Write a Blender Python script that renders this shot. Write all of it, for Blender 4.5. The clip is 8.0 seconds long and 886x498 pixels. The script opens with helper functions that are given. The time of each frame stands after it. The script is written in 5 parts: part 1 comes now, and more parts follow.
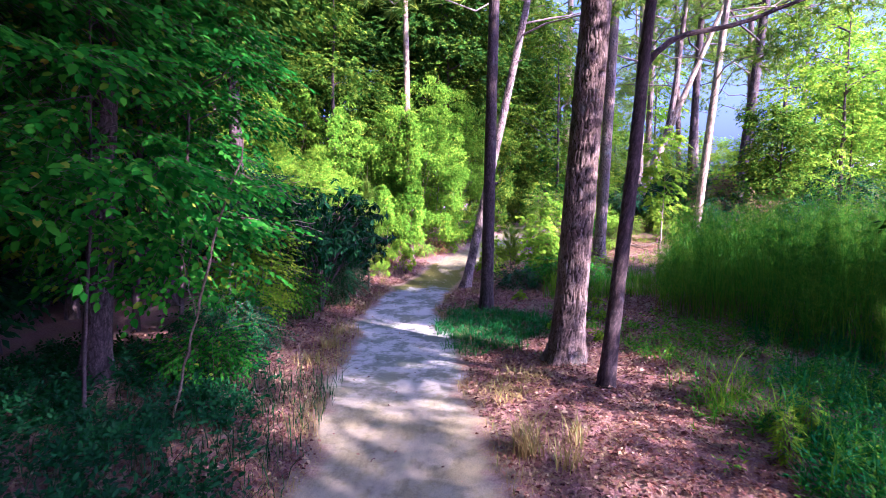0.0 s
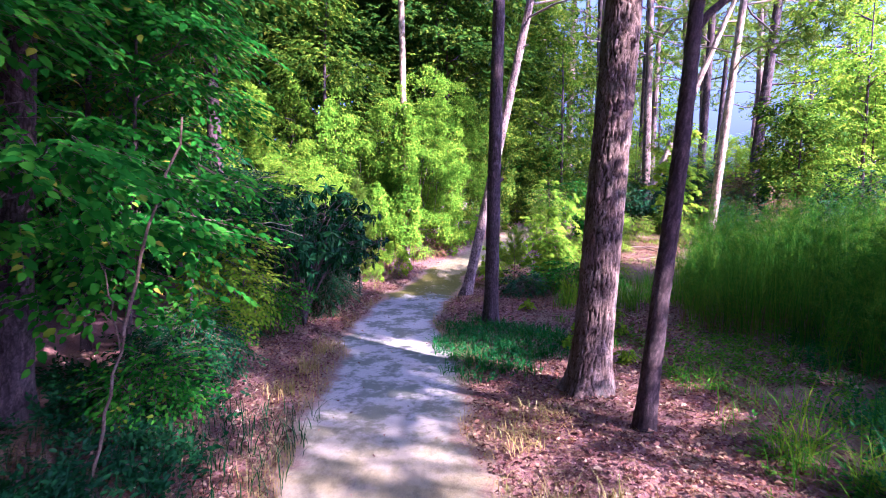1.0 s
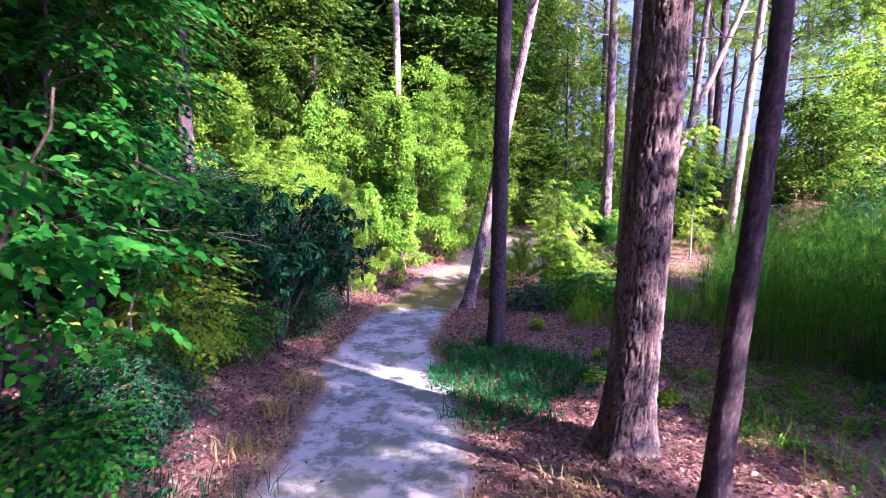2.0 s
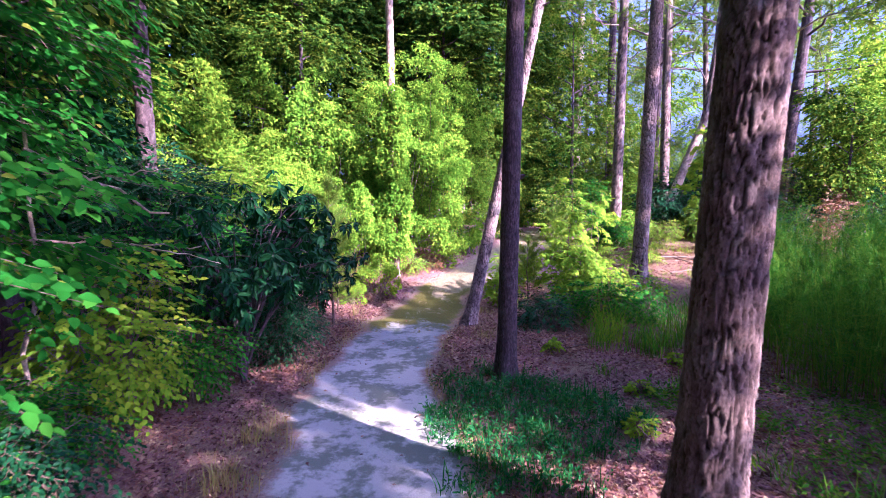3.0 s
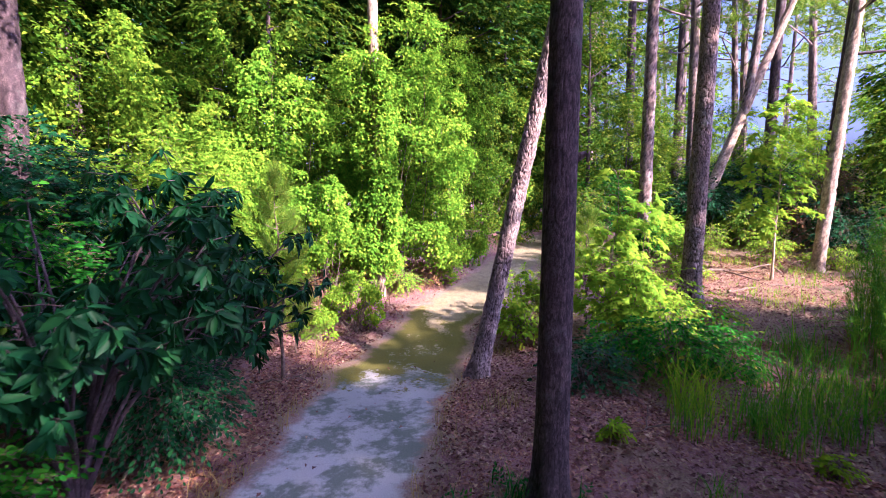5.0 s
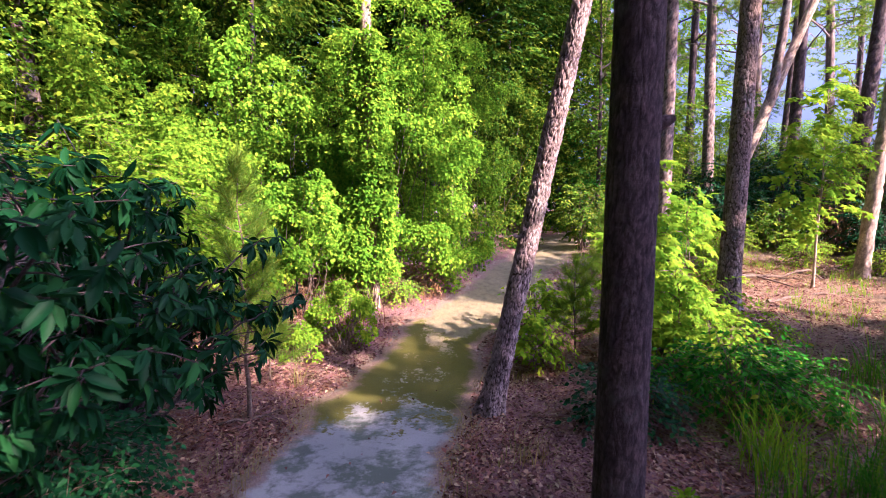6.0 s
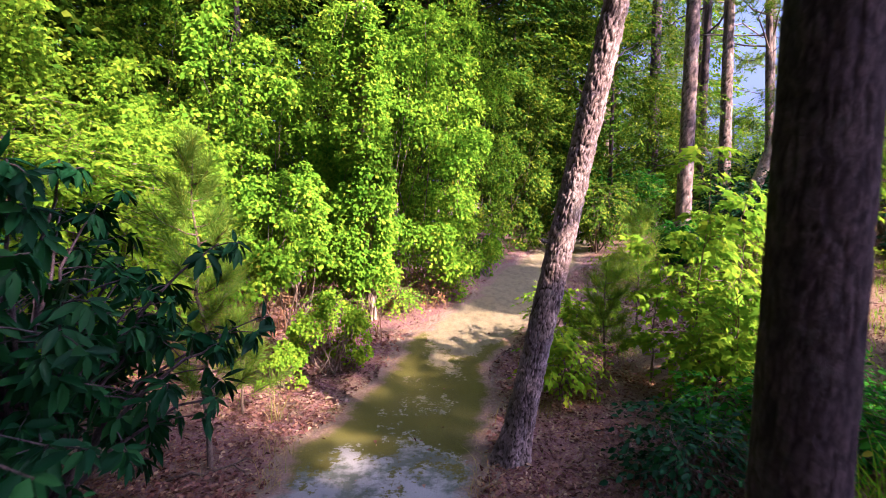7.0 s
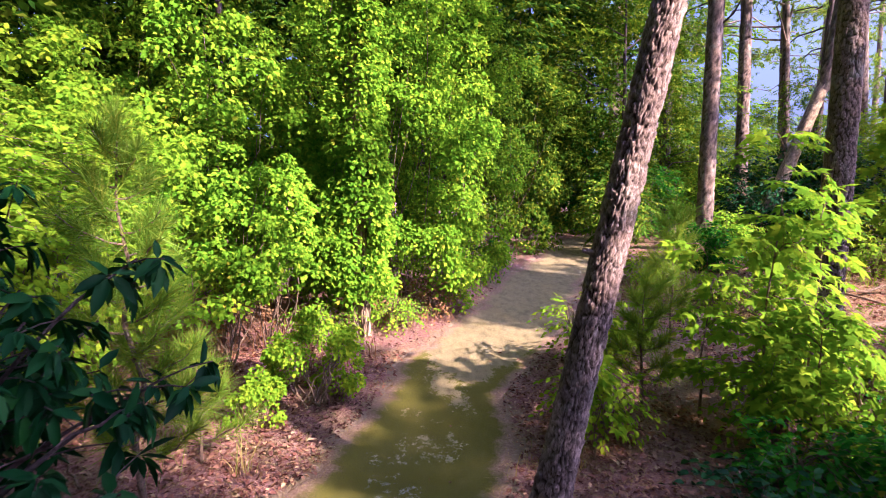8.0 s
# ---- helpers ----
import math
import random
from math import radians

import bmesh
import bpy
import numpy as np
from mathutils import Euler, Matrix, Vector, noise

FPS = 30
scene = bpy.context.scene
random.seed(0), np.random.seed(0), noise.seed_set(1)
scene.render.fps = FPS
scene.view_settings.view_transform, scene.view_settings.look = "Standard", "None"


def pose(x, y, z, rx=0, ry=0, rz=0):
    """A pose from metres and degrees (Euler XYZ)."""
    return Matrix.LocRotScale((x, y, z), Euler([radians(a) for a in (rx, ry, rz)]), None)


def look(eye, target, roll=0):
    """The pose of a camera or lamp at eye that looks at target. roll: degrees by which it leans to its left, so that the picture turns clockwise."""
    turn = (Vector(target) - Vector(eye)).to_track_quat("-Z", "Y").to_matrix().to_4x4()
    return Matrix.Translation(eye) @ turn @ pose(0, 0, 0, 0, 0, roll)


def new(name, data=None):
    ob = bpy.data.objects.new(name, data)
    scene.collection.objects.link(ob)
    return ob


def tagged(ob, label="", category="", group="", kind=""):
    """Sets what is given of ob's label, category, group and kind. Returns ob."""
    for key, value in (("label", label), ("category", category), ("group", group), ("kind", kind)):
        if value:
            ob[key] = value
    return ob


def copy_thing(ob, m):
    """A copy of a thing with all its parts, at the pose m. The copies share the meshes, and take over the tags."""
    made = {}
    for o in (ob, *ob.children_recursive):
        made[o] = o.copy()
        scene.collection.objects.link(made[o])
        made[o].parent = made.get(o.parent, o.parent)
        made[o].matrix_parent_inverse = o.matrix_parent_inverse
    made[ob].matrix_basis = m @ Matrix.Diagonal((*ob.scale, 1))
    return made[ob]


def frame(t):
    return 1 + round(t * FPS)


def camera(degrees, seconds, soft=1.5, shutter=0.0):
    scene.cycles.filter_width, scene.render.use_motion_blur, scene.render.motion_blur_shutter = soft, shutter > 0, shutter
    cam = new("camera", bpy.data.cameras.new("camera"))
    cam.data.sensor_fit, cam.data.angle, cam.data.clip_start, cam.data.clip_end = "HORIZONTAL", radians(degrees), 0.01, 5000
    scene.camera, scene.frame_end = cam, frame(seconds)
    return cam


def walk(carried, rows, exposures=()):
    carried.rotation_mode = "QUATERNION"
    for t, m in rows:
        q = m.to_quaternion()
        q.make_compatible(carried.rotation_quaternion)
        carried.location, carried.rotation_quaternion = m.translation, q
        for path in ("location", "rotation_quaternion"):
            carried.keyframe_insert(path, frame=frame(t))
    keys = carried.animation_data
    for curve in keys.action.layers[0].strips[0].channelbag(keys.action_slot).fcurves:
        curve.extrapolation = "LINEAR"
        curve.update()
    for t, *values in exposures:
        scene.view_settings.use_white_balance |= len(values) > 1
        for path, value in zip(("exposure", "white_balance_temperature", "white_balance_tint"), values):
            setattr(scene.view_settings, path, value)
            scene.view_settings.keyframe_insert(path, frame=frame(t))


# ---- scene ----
cam = camera(79.0, 8.0, soft=0.7, shutter=0.3)
METRES, EYE, TILT, LEAN, TURN = 8.5, 1.86, -5.2, 0.0, 0.0
ROWS = [
    (0.0, 0.0, 0.0, 0.0, -0.0, 0.0, 0.0),
    (0.5, -0.0016, 0.0593, 0.005, -0.09, -0.03, -0.03),
    (1.0, -0.0005, 0.1168, 0.0091, -0.17, -0.05, -0.01),
    (1.5, 0.0013, 0.1781, 0.0174, -0.22, -0.04, -0.01),
    (3.0, 0.0003, 0.3781, 0.0383, -0.56, -0.03, 0.14),
    (3.5, 0.0, 0.4472, 0.0445, -0.67, -0.03, 0.13),
    (4.0, 0.0013, 0.5171, 0.0513, -0.75, -0.05, 0.13),
    (4.5, 0.004, 0.5904, 0.0571, -0.8, 0.01, 0.14),
    (6.0, 0.0005, 0.786, 0.0689, -0.9, 0.12, 0.25),
    (6.5, -0.0021, 0.8418, 0.0713, -0.93, 0.17, 0.27),
    (7.0, -0.0063, 0.8941, 0.075, -1.0, 0.12, 0.24),
    (7.5, -0.0093, 0.9429, 0.0793, -1.03, 0.06, 0.23),
    (8.0, -0.0114, 0.9957, 0.0834, -1.15, 0.1, 0.23),
]
walk(cam, [(t, pose(0, 0, EYE, TILT, LEAN, TURN) @ pose(METRES * x, METRES * y, METRES * z, 90 + pitch, roll, yaw)) for t, x, y, z, yaw, pitch, roll in ROWS],
     exposures=[(0.0, 2.56, 4420, 54), (1.5, 2.66, 4480, 62), (3.5, 2.66, 4520, 64), (4.5, 2.56, 4620, 57), (6.0, 2.36, 4880, 51), (8.0, 2.22, 5000, 47)])

# ---- world and sun ----
SUN_WAY = Vector((0.80, -0.60, 0.0)).normalized()
SUN_UP = radians(33)
world = bpy.data.worlds.new("sky")
scene.world = world
world.use_nodes = True
wn = world.node_tree.nodes
sky = wn.new("ShaderNodeTexSky")
sky.sky_type = 'NISHITA'
sky.sun_disc = False
sky.sun_elevation = SUN_UP
sky.sun_rotation = math.atan2(SUN_WAY.x, SUN_WAY.y)
sky.ozone_density = 3.0
sky.dust_density = 7.0
wn["Background"].inputs["Strength"].default_value = 0.074
deep = wn.new("ShaderNodeHueSaturation")
deep.inputs["Saturation"].default_value = 0.72
world.node_tree.links.new(sky.outputs[0], deep.inputs["Color"])
world.node_tree.links.new(deep.outputs[0], wn["Background"].inputs["Color"])
sun = new("sun", bpy.data.lights.new("sun", 'SUN'))
sun.data.energy, sun.data.angle, sun.data.color = 5.0, radians(0.6), (1.0, 0.78, 0.36)
sun.matrix_world = look(SUN_WAY * 60 + Vector((0, 0, 60 * math.tan(SUN_UP))), (0, 0, 0))


# ---- materials ----
def material(name, rough=0.8):
    m = bpy.data.materials.new(name)
    m.use_nodes = True
    t = m.node_tree
    b = t.nodes["Principled BSDF"]
    b.inputs["Roughness"].default_value = rough
    return m, t, b


def node(t, kind, **values):
    n = t.nodes.new(kind)
    for k, v in values.items():
        n.inputs[k.replace("_", " ")].default_value = v
    return n


def ramp(t, source, stops):
    r = t.nodes.new("ShaderNodeValToRGB")
    e = r.color_ramp.elements
    while len(e) < len(stops):
        e.new(0.5)
    for s, (p, c) in zip(e, stops):
        s.position, s.color = p, (*c, 1)
    t.links.new(source, r.inputs[0])
    return r.outputs[0]


def mix(t, fac, a, b, mode='MIX'):
    n = t.nodes.new("ShaderNodeMix")
    n.data_type, n.blend_type = 'RGBA', mode
    for sock, v in ((n.inputs[0], fac), (n.inputs[6], a), (n.inputs[7], b)):
        if isinstance(v, bpy.types.NodeSocket):
            t.links.new(v, sock)
        elif isinstance(v, tuple):
            sock.default_value = (*v, 1)
        else:
            sock.default_value = v
    return n.outputs[2]


def noise_tex(t, scale, detail=5, rough=0.6, stretch=None, coord="Object"):
    c = t.nodes.new("ShaderNodeTexCoord").outputs[coord]
    if stretch:
        mp = t.nodes.new("ShaderNodeMapping")
        mp.inputs["Scale"].default_value = stretch
        t.links.new(c, mp.inputs[0])
        c = mp.outputs[0]
    n = node(t, "ShaderNodeTexNoise", Scale=scale, Detail=detail, Roughness=rough)
    t.links.new(c, n.inputs["Vector"])
    return n.outputs["Fac"]


def bump(t, b, height, strength, distance):
    n = node(t, "ShaderNodeBump", Strength=strength, Distance=distance)
    t.links.new(height, n.inputs["Height"])
    t.links.new(n.outputs[0], b.inputs["Normal"])


def leaf_material(name, stops, glow, through_part=0.35, rough=0.5, patch=0.9, gloss=0.14, single=False):
    """Leaves: colour differs from leaf to leaf and in patches; some light comes through."""
    m, t, b = material(name, rough)
    isl = t.nodes.new("ShaderNodeNewGeometry").outputs["Random Per Island"]
    if single:
        isl = t.nodes.new("ShaderNodeObjectInfo").outputs["Random"]
    col = ramp(t, isl, stops)
    big = ramp(t, noise_tex(t, patch, 3), [(0.3, (0.58, 0.72, 0.7)), (0.7, (1.28, 1.16, 0.9))])
    col = mix(t, 1.0, col, big, 'MULTIPLY')
    t.links.new(col, b.inputs["Base Color"])
    b.inputs["Specular IOR Level"].default_value = gloss
    tr = t.nodes.new("ShaderNodeBsdfTranslucent")
    t.links.new(mix(t, 1.0, col, glow, 'MULTIPLY'), tr.inputs["Color"])
    ms = node(t, "ShaderNodeMixShader", Fac=through_part)
    t.links.new(b.outputs[0], ms.inputs[1])
    t.links.new(tr.outputs[0], ms.inputs[2])
    t.links.new(ms.outputs[0], t.nodes["Material Output"].inputs["Surface"])
    return m


YELLOWER = (2.2, 2.0, 0.35)
M_LEAF = leaf_material("leaf_green", [(0.0, (0.009, 0.078, 0.005)), (0.5, (0.019, 0.145, 0.007)), (0.97, (0.055, 0.23, 0.009)), (1.0, (0.28, 0.25, 0.02))], YELLOWER, 0.35, 0.6, 0.9, 0.04)
M_VINE = leaf_material("leaf_vine", [(0.0, (0.078, 0.200, 0.002)), (0.55, (0.152, 0.305, 0.002)), (0.97, (0.250, 0.390, 0.003)), (1.0, (0.36, 0.33, 0.015))], YELLOWER, 0.24, 0.65, 0.8, 0.02)
# yellow-green leaf, also used to put sunlight into a few plants
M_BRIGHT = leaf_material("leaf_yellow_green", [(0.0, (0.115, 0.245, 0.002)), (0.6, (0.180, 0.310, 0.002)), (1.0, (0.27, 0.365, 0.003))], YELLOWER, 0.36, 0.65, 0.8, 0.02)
# dark evergreen leaf, also used to put shade into shrubs deep in the woods
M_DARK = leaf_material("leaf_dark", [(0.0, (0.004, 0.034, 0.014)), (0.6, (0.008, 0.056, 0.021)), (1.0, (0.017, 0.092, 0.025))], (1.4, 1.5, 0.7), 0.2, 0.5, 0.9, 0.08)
M_ROSETTE = leaf_material("evergreen_leaf", [(0.0, (0.004, 0.032, 0.014)), (0.6, (0.008, 0.053, 0.020)), (1.0, (0.018, 0.088, 0.024))], (1.4, 1.5, 0.7), 0.2, 0.5, 0.9, 0.1, True)
M_FAR = leaf_material("leaf_forest", [(0.0, (0.024, 0.085, 0.004)), (0.6, (0.085, 0.170, 0.005)), (1.0, (0.22, 0.27, 0.008))], YELLOWER, 0.25, 0.65, 0.35, 0.03)
M_CANOPY = leaf_material("leaf_canopy", [(0.0, (0.012, 0.052, 0.006)), (0.6, (0.036, 0.105, 0.008)), (1.0, (0.12, 0.18, 0.010))], YELLOWER, 0.22, 0.65, 0.5, 0.03)
M_BOUGH = leaf_material("pine_bough", [(0.0, (0.07, 0.15, 0.012)), (0.7, (0.16, 0.26, 0.018)), (1.0, (0.30, 0.33, 0.025))], (1.6, 1.6, 0.6), 0.35)
M_NEEDLE = leaf_material("pine_needle", [(0.0, (0.11, 0.22, 0.015)), (0.7, (0.21, 0.33, 0.022)), (1.0, (0.36, 0.36, 0.03))], (1.6, 1.6, 0.6), 0.35)
M_GRASS = leaf_material("grass_blade", [(0.0, (0.022, 0.125, 0.008)), (0.6, (0.065, 0.215, 0.012)), (1.0, (0.18, 0.28, 0.02))], YELLOWER, 0.4, 0.6, 0.9, 0.05)
M_COVER = leaf_material("ground_cover_blade", [(0.0, (0.007, 0.075, 0.026)), (0.7, (0.017, 0.135, 0.040)), (1.0, (0.06, 0.20, 0.04))], YELLOWER, 0.3, 0.6, 0.9, 0.05)
M_STRAW = leaf_material("dry_grass", [(0.0, (0.30, 0.20, 0.085)), (0.6, (0.42, 0.31, 0.14)), (1.0, (0.24, 0.26, 0.08))], (1.2, 1.1, 0.8), 0.25, 0.7)
M_DRY = leaf_material("dry_leaf", [(0.0, (0.075, 0.025, 0.032)), (0.4, (0.21, 0.09, 0.09)), (0.8, (0.35, 0.185, 0.16)), (1.0, (0.50, 0.37, 0.28))], (1.2, 0.9, 0.6), 0.12, 0.75)
M_RUST = leaf_material("dead_foliage", [(0.0, (0.16, 0.08, 0.05)), (1.0, (0.30, 0.17, 0.10))], (1.2, 0.9, 0.6), 0.2, 0.8)


def bark_material(name, crack, plate, pale, lichen, scale=14.0, squash=0.22, flake=26.0):
    """Scaly bark: the attribute 'proud' is 0 in the furrows and 1 on the plates; flakes, grain and lichen on top."""
    m, t, b = material(name, 0.9)
    at = t.nodes.new("ShaderNodeAttribute")
    at.attribute_name = "proud"
    grain = noise_tex(t, scale, 8, 0.7, (1, 1, squash))
    mp = t.nodes.new("ShaderNodeMapping")
    mp.inputs["Scale"].default_value = (1, 1, 0.38)
    wob = t.nodes.new("ShaderNodeTexNoise")
    wob.inputs["Scale"].default_value = 9.0
    co = t.nodes.new("ShaderNodeTexCoord").outputs["Object"]
    t.links.new(co, wob.inputs["Vector"])
    t.links.new(mix(t, 0.12, co, wob.outputs["Color"], 'LINEAR_LIGHT'), mp.inputs[0])
    vo = t.nodes.new("ShaderNodeTexVoronoi")
    vo.feature = 'DISTANCE_TO_EDGE'
    vo.inputs["Scale"].default_value = flake
    t.links.new(mp.outputs[0], vo.inputs["Vector"])
    cell = t.nodes.new("ShaderNodeTexVoronoi")
    cell.inputs["Scale"].default_value = flake
    t.links.new(mp.outputs[0], cell.inputs["Vector"])
    lines = ramp(t, vo.outputs["Distance"], [(0.0, (0, 0, 0)), (0.2, (1, 1, 1))])
    col = ramp(t, grain, [(0.27, tuple(0.35 * a + 0.65 * b for a, b in zip(crack, plate))), (0.5, plate), (0.74, pale)])
    tone = t.nodes.new("ShaderNodeSeparateColor")
    t.links.new(cell.outputs["Color"], tone.inputs[0])
    col = mix(t, 1.0, col, ramp(t, tone.outputs[0], [(0.1, (0.78, 0.78, 0.8)), (0.9, (1.2, 1.16, 1.14))]), 'MULTIPLY')
    col = mix(t, mix(t, 0.85, lines, (1.0, 1.0, 1.0)), crack, col)
    flaky = noise_tex(t, 75, 7, 0.75, (1, 1, 0.55))
    col = mix(t, 1.0, col, ramp(t, flaky, [(0.32, (0.55, 0.53, 0.55)), (0.62, (1.3, 1.27, 1.25))]), 'MULTIPLY')
    col = mix(t, at.outputs["Fac"], crack, col)
    spots = ramp(t, noise_tex(t, 3.1, 6, 0.7), [(0.56, (0, 0, 0)), (0.66, (1, 1, 1))])
    col = mix(t, mix(t, 1.0, spots, (0.4, 0.4, 0.4), 'MULTIPLY'), col, lichen)
    t.links.new(col, b.inputs["Base Color"])
    b.inputs["Specular IOR Level"].default_value = 0.2
    height = mix(t, 0.55, grain, flaky)
    bump(t, b, height, 0.9, 0.02)
    return m


M_PINE = bark_material("pine_bark", (0.022, 0.015, 0.015), (0.20, 0.145, 0.135), (0.45, 0.36, 0.34), (0.25, 0.27, 0.26), 9.0, 0.2, 13.0)
M_FLAKE = bark_material("flaking_bark", (0.020, 0.013, 0.016), (0.31, 0.235, 0.235), (0.58, 0.475, 0.47), (0.36, 0.35, 0.33), 9.0, 0.4, 13.0)
M_SMOOTH = bark_material("dark_bark", (0.026, 0.018, 0.023), (0.085, 0.060, 0.070), (0.18, 0.135, 0.145), (0.15, 0.15, 0.145), 20, 0.25, 38.0)
M_PALE = bark_material("pale_bark", (0.12, 0.085, 0.065), (0.38, 0.29, 0.23), (0.58, 0.48, 0.40), (0.44, 0.42, 0.36))
M_TWIG = bark_material("twig_bark", (0.08, 0.06, 0.05), (0.17, 0.12, 0.095), (0.28, 0.21, 0.17), (0.26, 0.26, 0.22), 30, 0.4, 60.0)


def ground_material():
    m, t, b = material("forest_floor", 0.95)
    n1, n2 = noise_tex(t, 55, 8, 0.75), noise_tex(t, 1.6, 5, 0.6)
    litter = ramp(t, n1, [(0.28, (0.05, 0.018, 0.022)), (0.45, (0.20, 0.085, 0.095)), (0.6, (0.30, 0.165, 0.15)), (0.75, (0.43, 0.30, 0.23))])
    soil = ramp(t, n1, [(0.3, (0.09, 0.06, 0.035)), (0.5, (0.22, 0.155, 0.09)), (0.7, (0.36, 0.27, 0.15))])
    col = mix(t, ramp(t, n2, [(0.52, (0, 0, 0)), (0.68, (0.8, 0.8, 0.8))]), litter, soil)
    open_at = t.nodes.new("ShaderNodeAttribute")
    open_at.attribute_name = "open_ground"
    straw = ramp(t, noise_tex(t, 38, 8, 0.75), [(0.3, (0.05, 0.03, 0.016)), (0.5, (0.17, 0.11, 0.055)), (0.7, (0.34, 0.25, 0.13))])
    col = mix(t, open_at.outputs["Fac"], col, straw)
    at = t.nodes.new("ShaderNodeAttribute")
    at.attribute_name = "near_trail"
    sand = ramp(t, noise_tex(t, 30, 7, 0.7), [(0.3, (0.16, 0.11, 0.08)), (0.7, (0.33, 0.25, 0.19))])
    edge = node(t, "ShaderNodeMath")
    edge.operation = 'MULTIPLY_ADD'
    t.links.new(noise_tex(t, 5, 6, 0.7), edge.inputs[0])
    edge.inputs[1].default_value = 1.3
    t.links.new(at.outputs["Fac"], edge.inputs[2])
    col = mix(t, ramp(t, edge.outputs[0], [(0.95, (0, 0, 0)), (1.0, (0.85, 0.85, 0.85))]), col, sand)
    t.links.new(col, b.inputs["Base Color"])
    bump(t, b, n1, 0.8, 0.03)
    return m


def trail_material():
    """Packed pale grit with darker patches, a mossy stretch and shade painted round y 11."""
    m, t, b = material("trail_grit", 0.95)
    fine, mid = noise_tex(t, 140, 6, 0.8), noise_tex(t, 2.2, 9, 0.66, (1.0, 1.0, 1.0))
    base = ramp(t, fine, [(0.3, (0.34, 0.31, 0.315)), (0.5, (0.48, 0.445, 0.45)), (0.7, (0.58, 0.54, 0.54))])
    dark = ramp(t, fine, [(0.3, (0.095, 0.115, 0.085)), (0.7, (0.22, 0.235, 0.19))])
    patchy = mix(t, 0.35, mid, noise_tex(t, 11, 8, 0.7))
    col = mix(t, ramp(t, patchy, [(0.465, (0, 0, 0)), (0.545, (0.95, 0.95, 0.95))]), base, dark)
    sandy_sunlit = ramp(t, fine, [(0.3, (0.21, 0.160, 0.080)), (0.7, (0.39, 0.31, 0.165))])
    sandy_sunlit = mix(t, 1.0, sandy_sunlit, ramp(t, noise_tex(t, 7, 9, 0.72, (1.6, 0.8, 1.0)), [(0.33, (0.55, 0.52, 0.5)), (0.52, (1.0, 1.0, 1.0)), (0.7, (1.2, 1.18, 1.15))]), 'MULTIPLY')
    at = t.nodes.new("ShaderNodeAttribute")
    at.attribute_name = "sandy_sunlit"
    col = mix(t, at.outputs["Fac"], col, sandy_sunlit)
    # shade painted into the grit round y 11, and a darker tan further on
    shade_and_tan = t.nodes.new("ShaderNodeAttribute")
    shade_and_tan.attribute_name = "shade_and_tan"
    col = mix(t, shade_and_tan.outputs["Fac"], col, mix(t, 1.0, col, (0.55, 0.58, 0.60), 'MULTIPLY'))
    moss_at = t.nodes.new("ShaderNodeAttribute")
    moss_at.attribute_name = "mossy"
    mm = node(t, "ShaderNodeMath")
    mm.operation = 'MULTIPLY_ADD'
    t.links.new(noise_tex(t, 2.6, 7, 0.7, (1.0, 0.8, 1.0)), mm.inputs[0])
    mm.inputs[1].default_value = 1.6
    t.links.new(moss_at.outputs["Fac"], mm.inputs[2])
    fray = node(t, "ShaderNodeMath")
    fray.operation = 'MULTIPLY_ADD'
    t.links.new(noise_tex(t, 22, 6, 0.75), fray.inputs[0])
    fray.inputs[1].default_value = 0.45
    half = node(t, "ShaderNodeMath")
    half.operation = 'MULTIPLY'
    half.inputs[1].default_value = 0.5
    t.links.new(mm.outputs[0], half.inputs[0])
    t.links.new(half.outputs[0], fray.inputs[2])
    moss = ramp(t, fine, [(0.3, (0.022, 0.026, 0.001)), (0.7, (0.17, 0.15, 0.002))])
    col = mix(t, ramp(t, fray.outputs[0], [(1.30 / 2, (0, 0, 0)), (1.37 / 2, (0.97, 0.97, 0.97))]), col, moss)
    rim = t.nodes.new("ShaderNodeAttribute")
    rim.attribute_name = "rim"
    rm = node(t, "ShaderNodeMath")
    rm.operation = 'MULTIPLY_ADD'
    t.links.new(noise_tex(t, 9, 7, 0.75), rm.inputs[0])
    rm.inputs[1].default_value = 0.9
    t.links.new(rim.outputs["Fac"], rm.inputs[2])
    dirt = ramp(t, noise_tex(t, 60, 7, 0.75), [(0.3, (0.09, 0.048, 0.038)), (0.5, (0.24, 0.14, 0.115)), (0.7, (0.40, 0.29, 0.23))])
    col = mix(t, ramp(t, rm.outputs[0], [(0.55, (0, 0, 0)), (0.85, (0.9, 0.9, 0.9))]), col, dirt)
    t.links.new(col, b.inputs["Base Color"])
    bump(t, b, fine, 0.6, 0.012)
    return m


M_GROUND, M_TRAIL = ground_material(), trail_material()


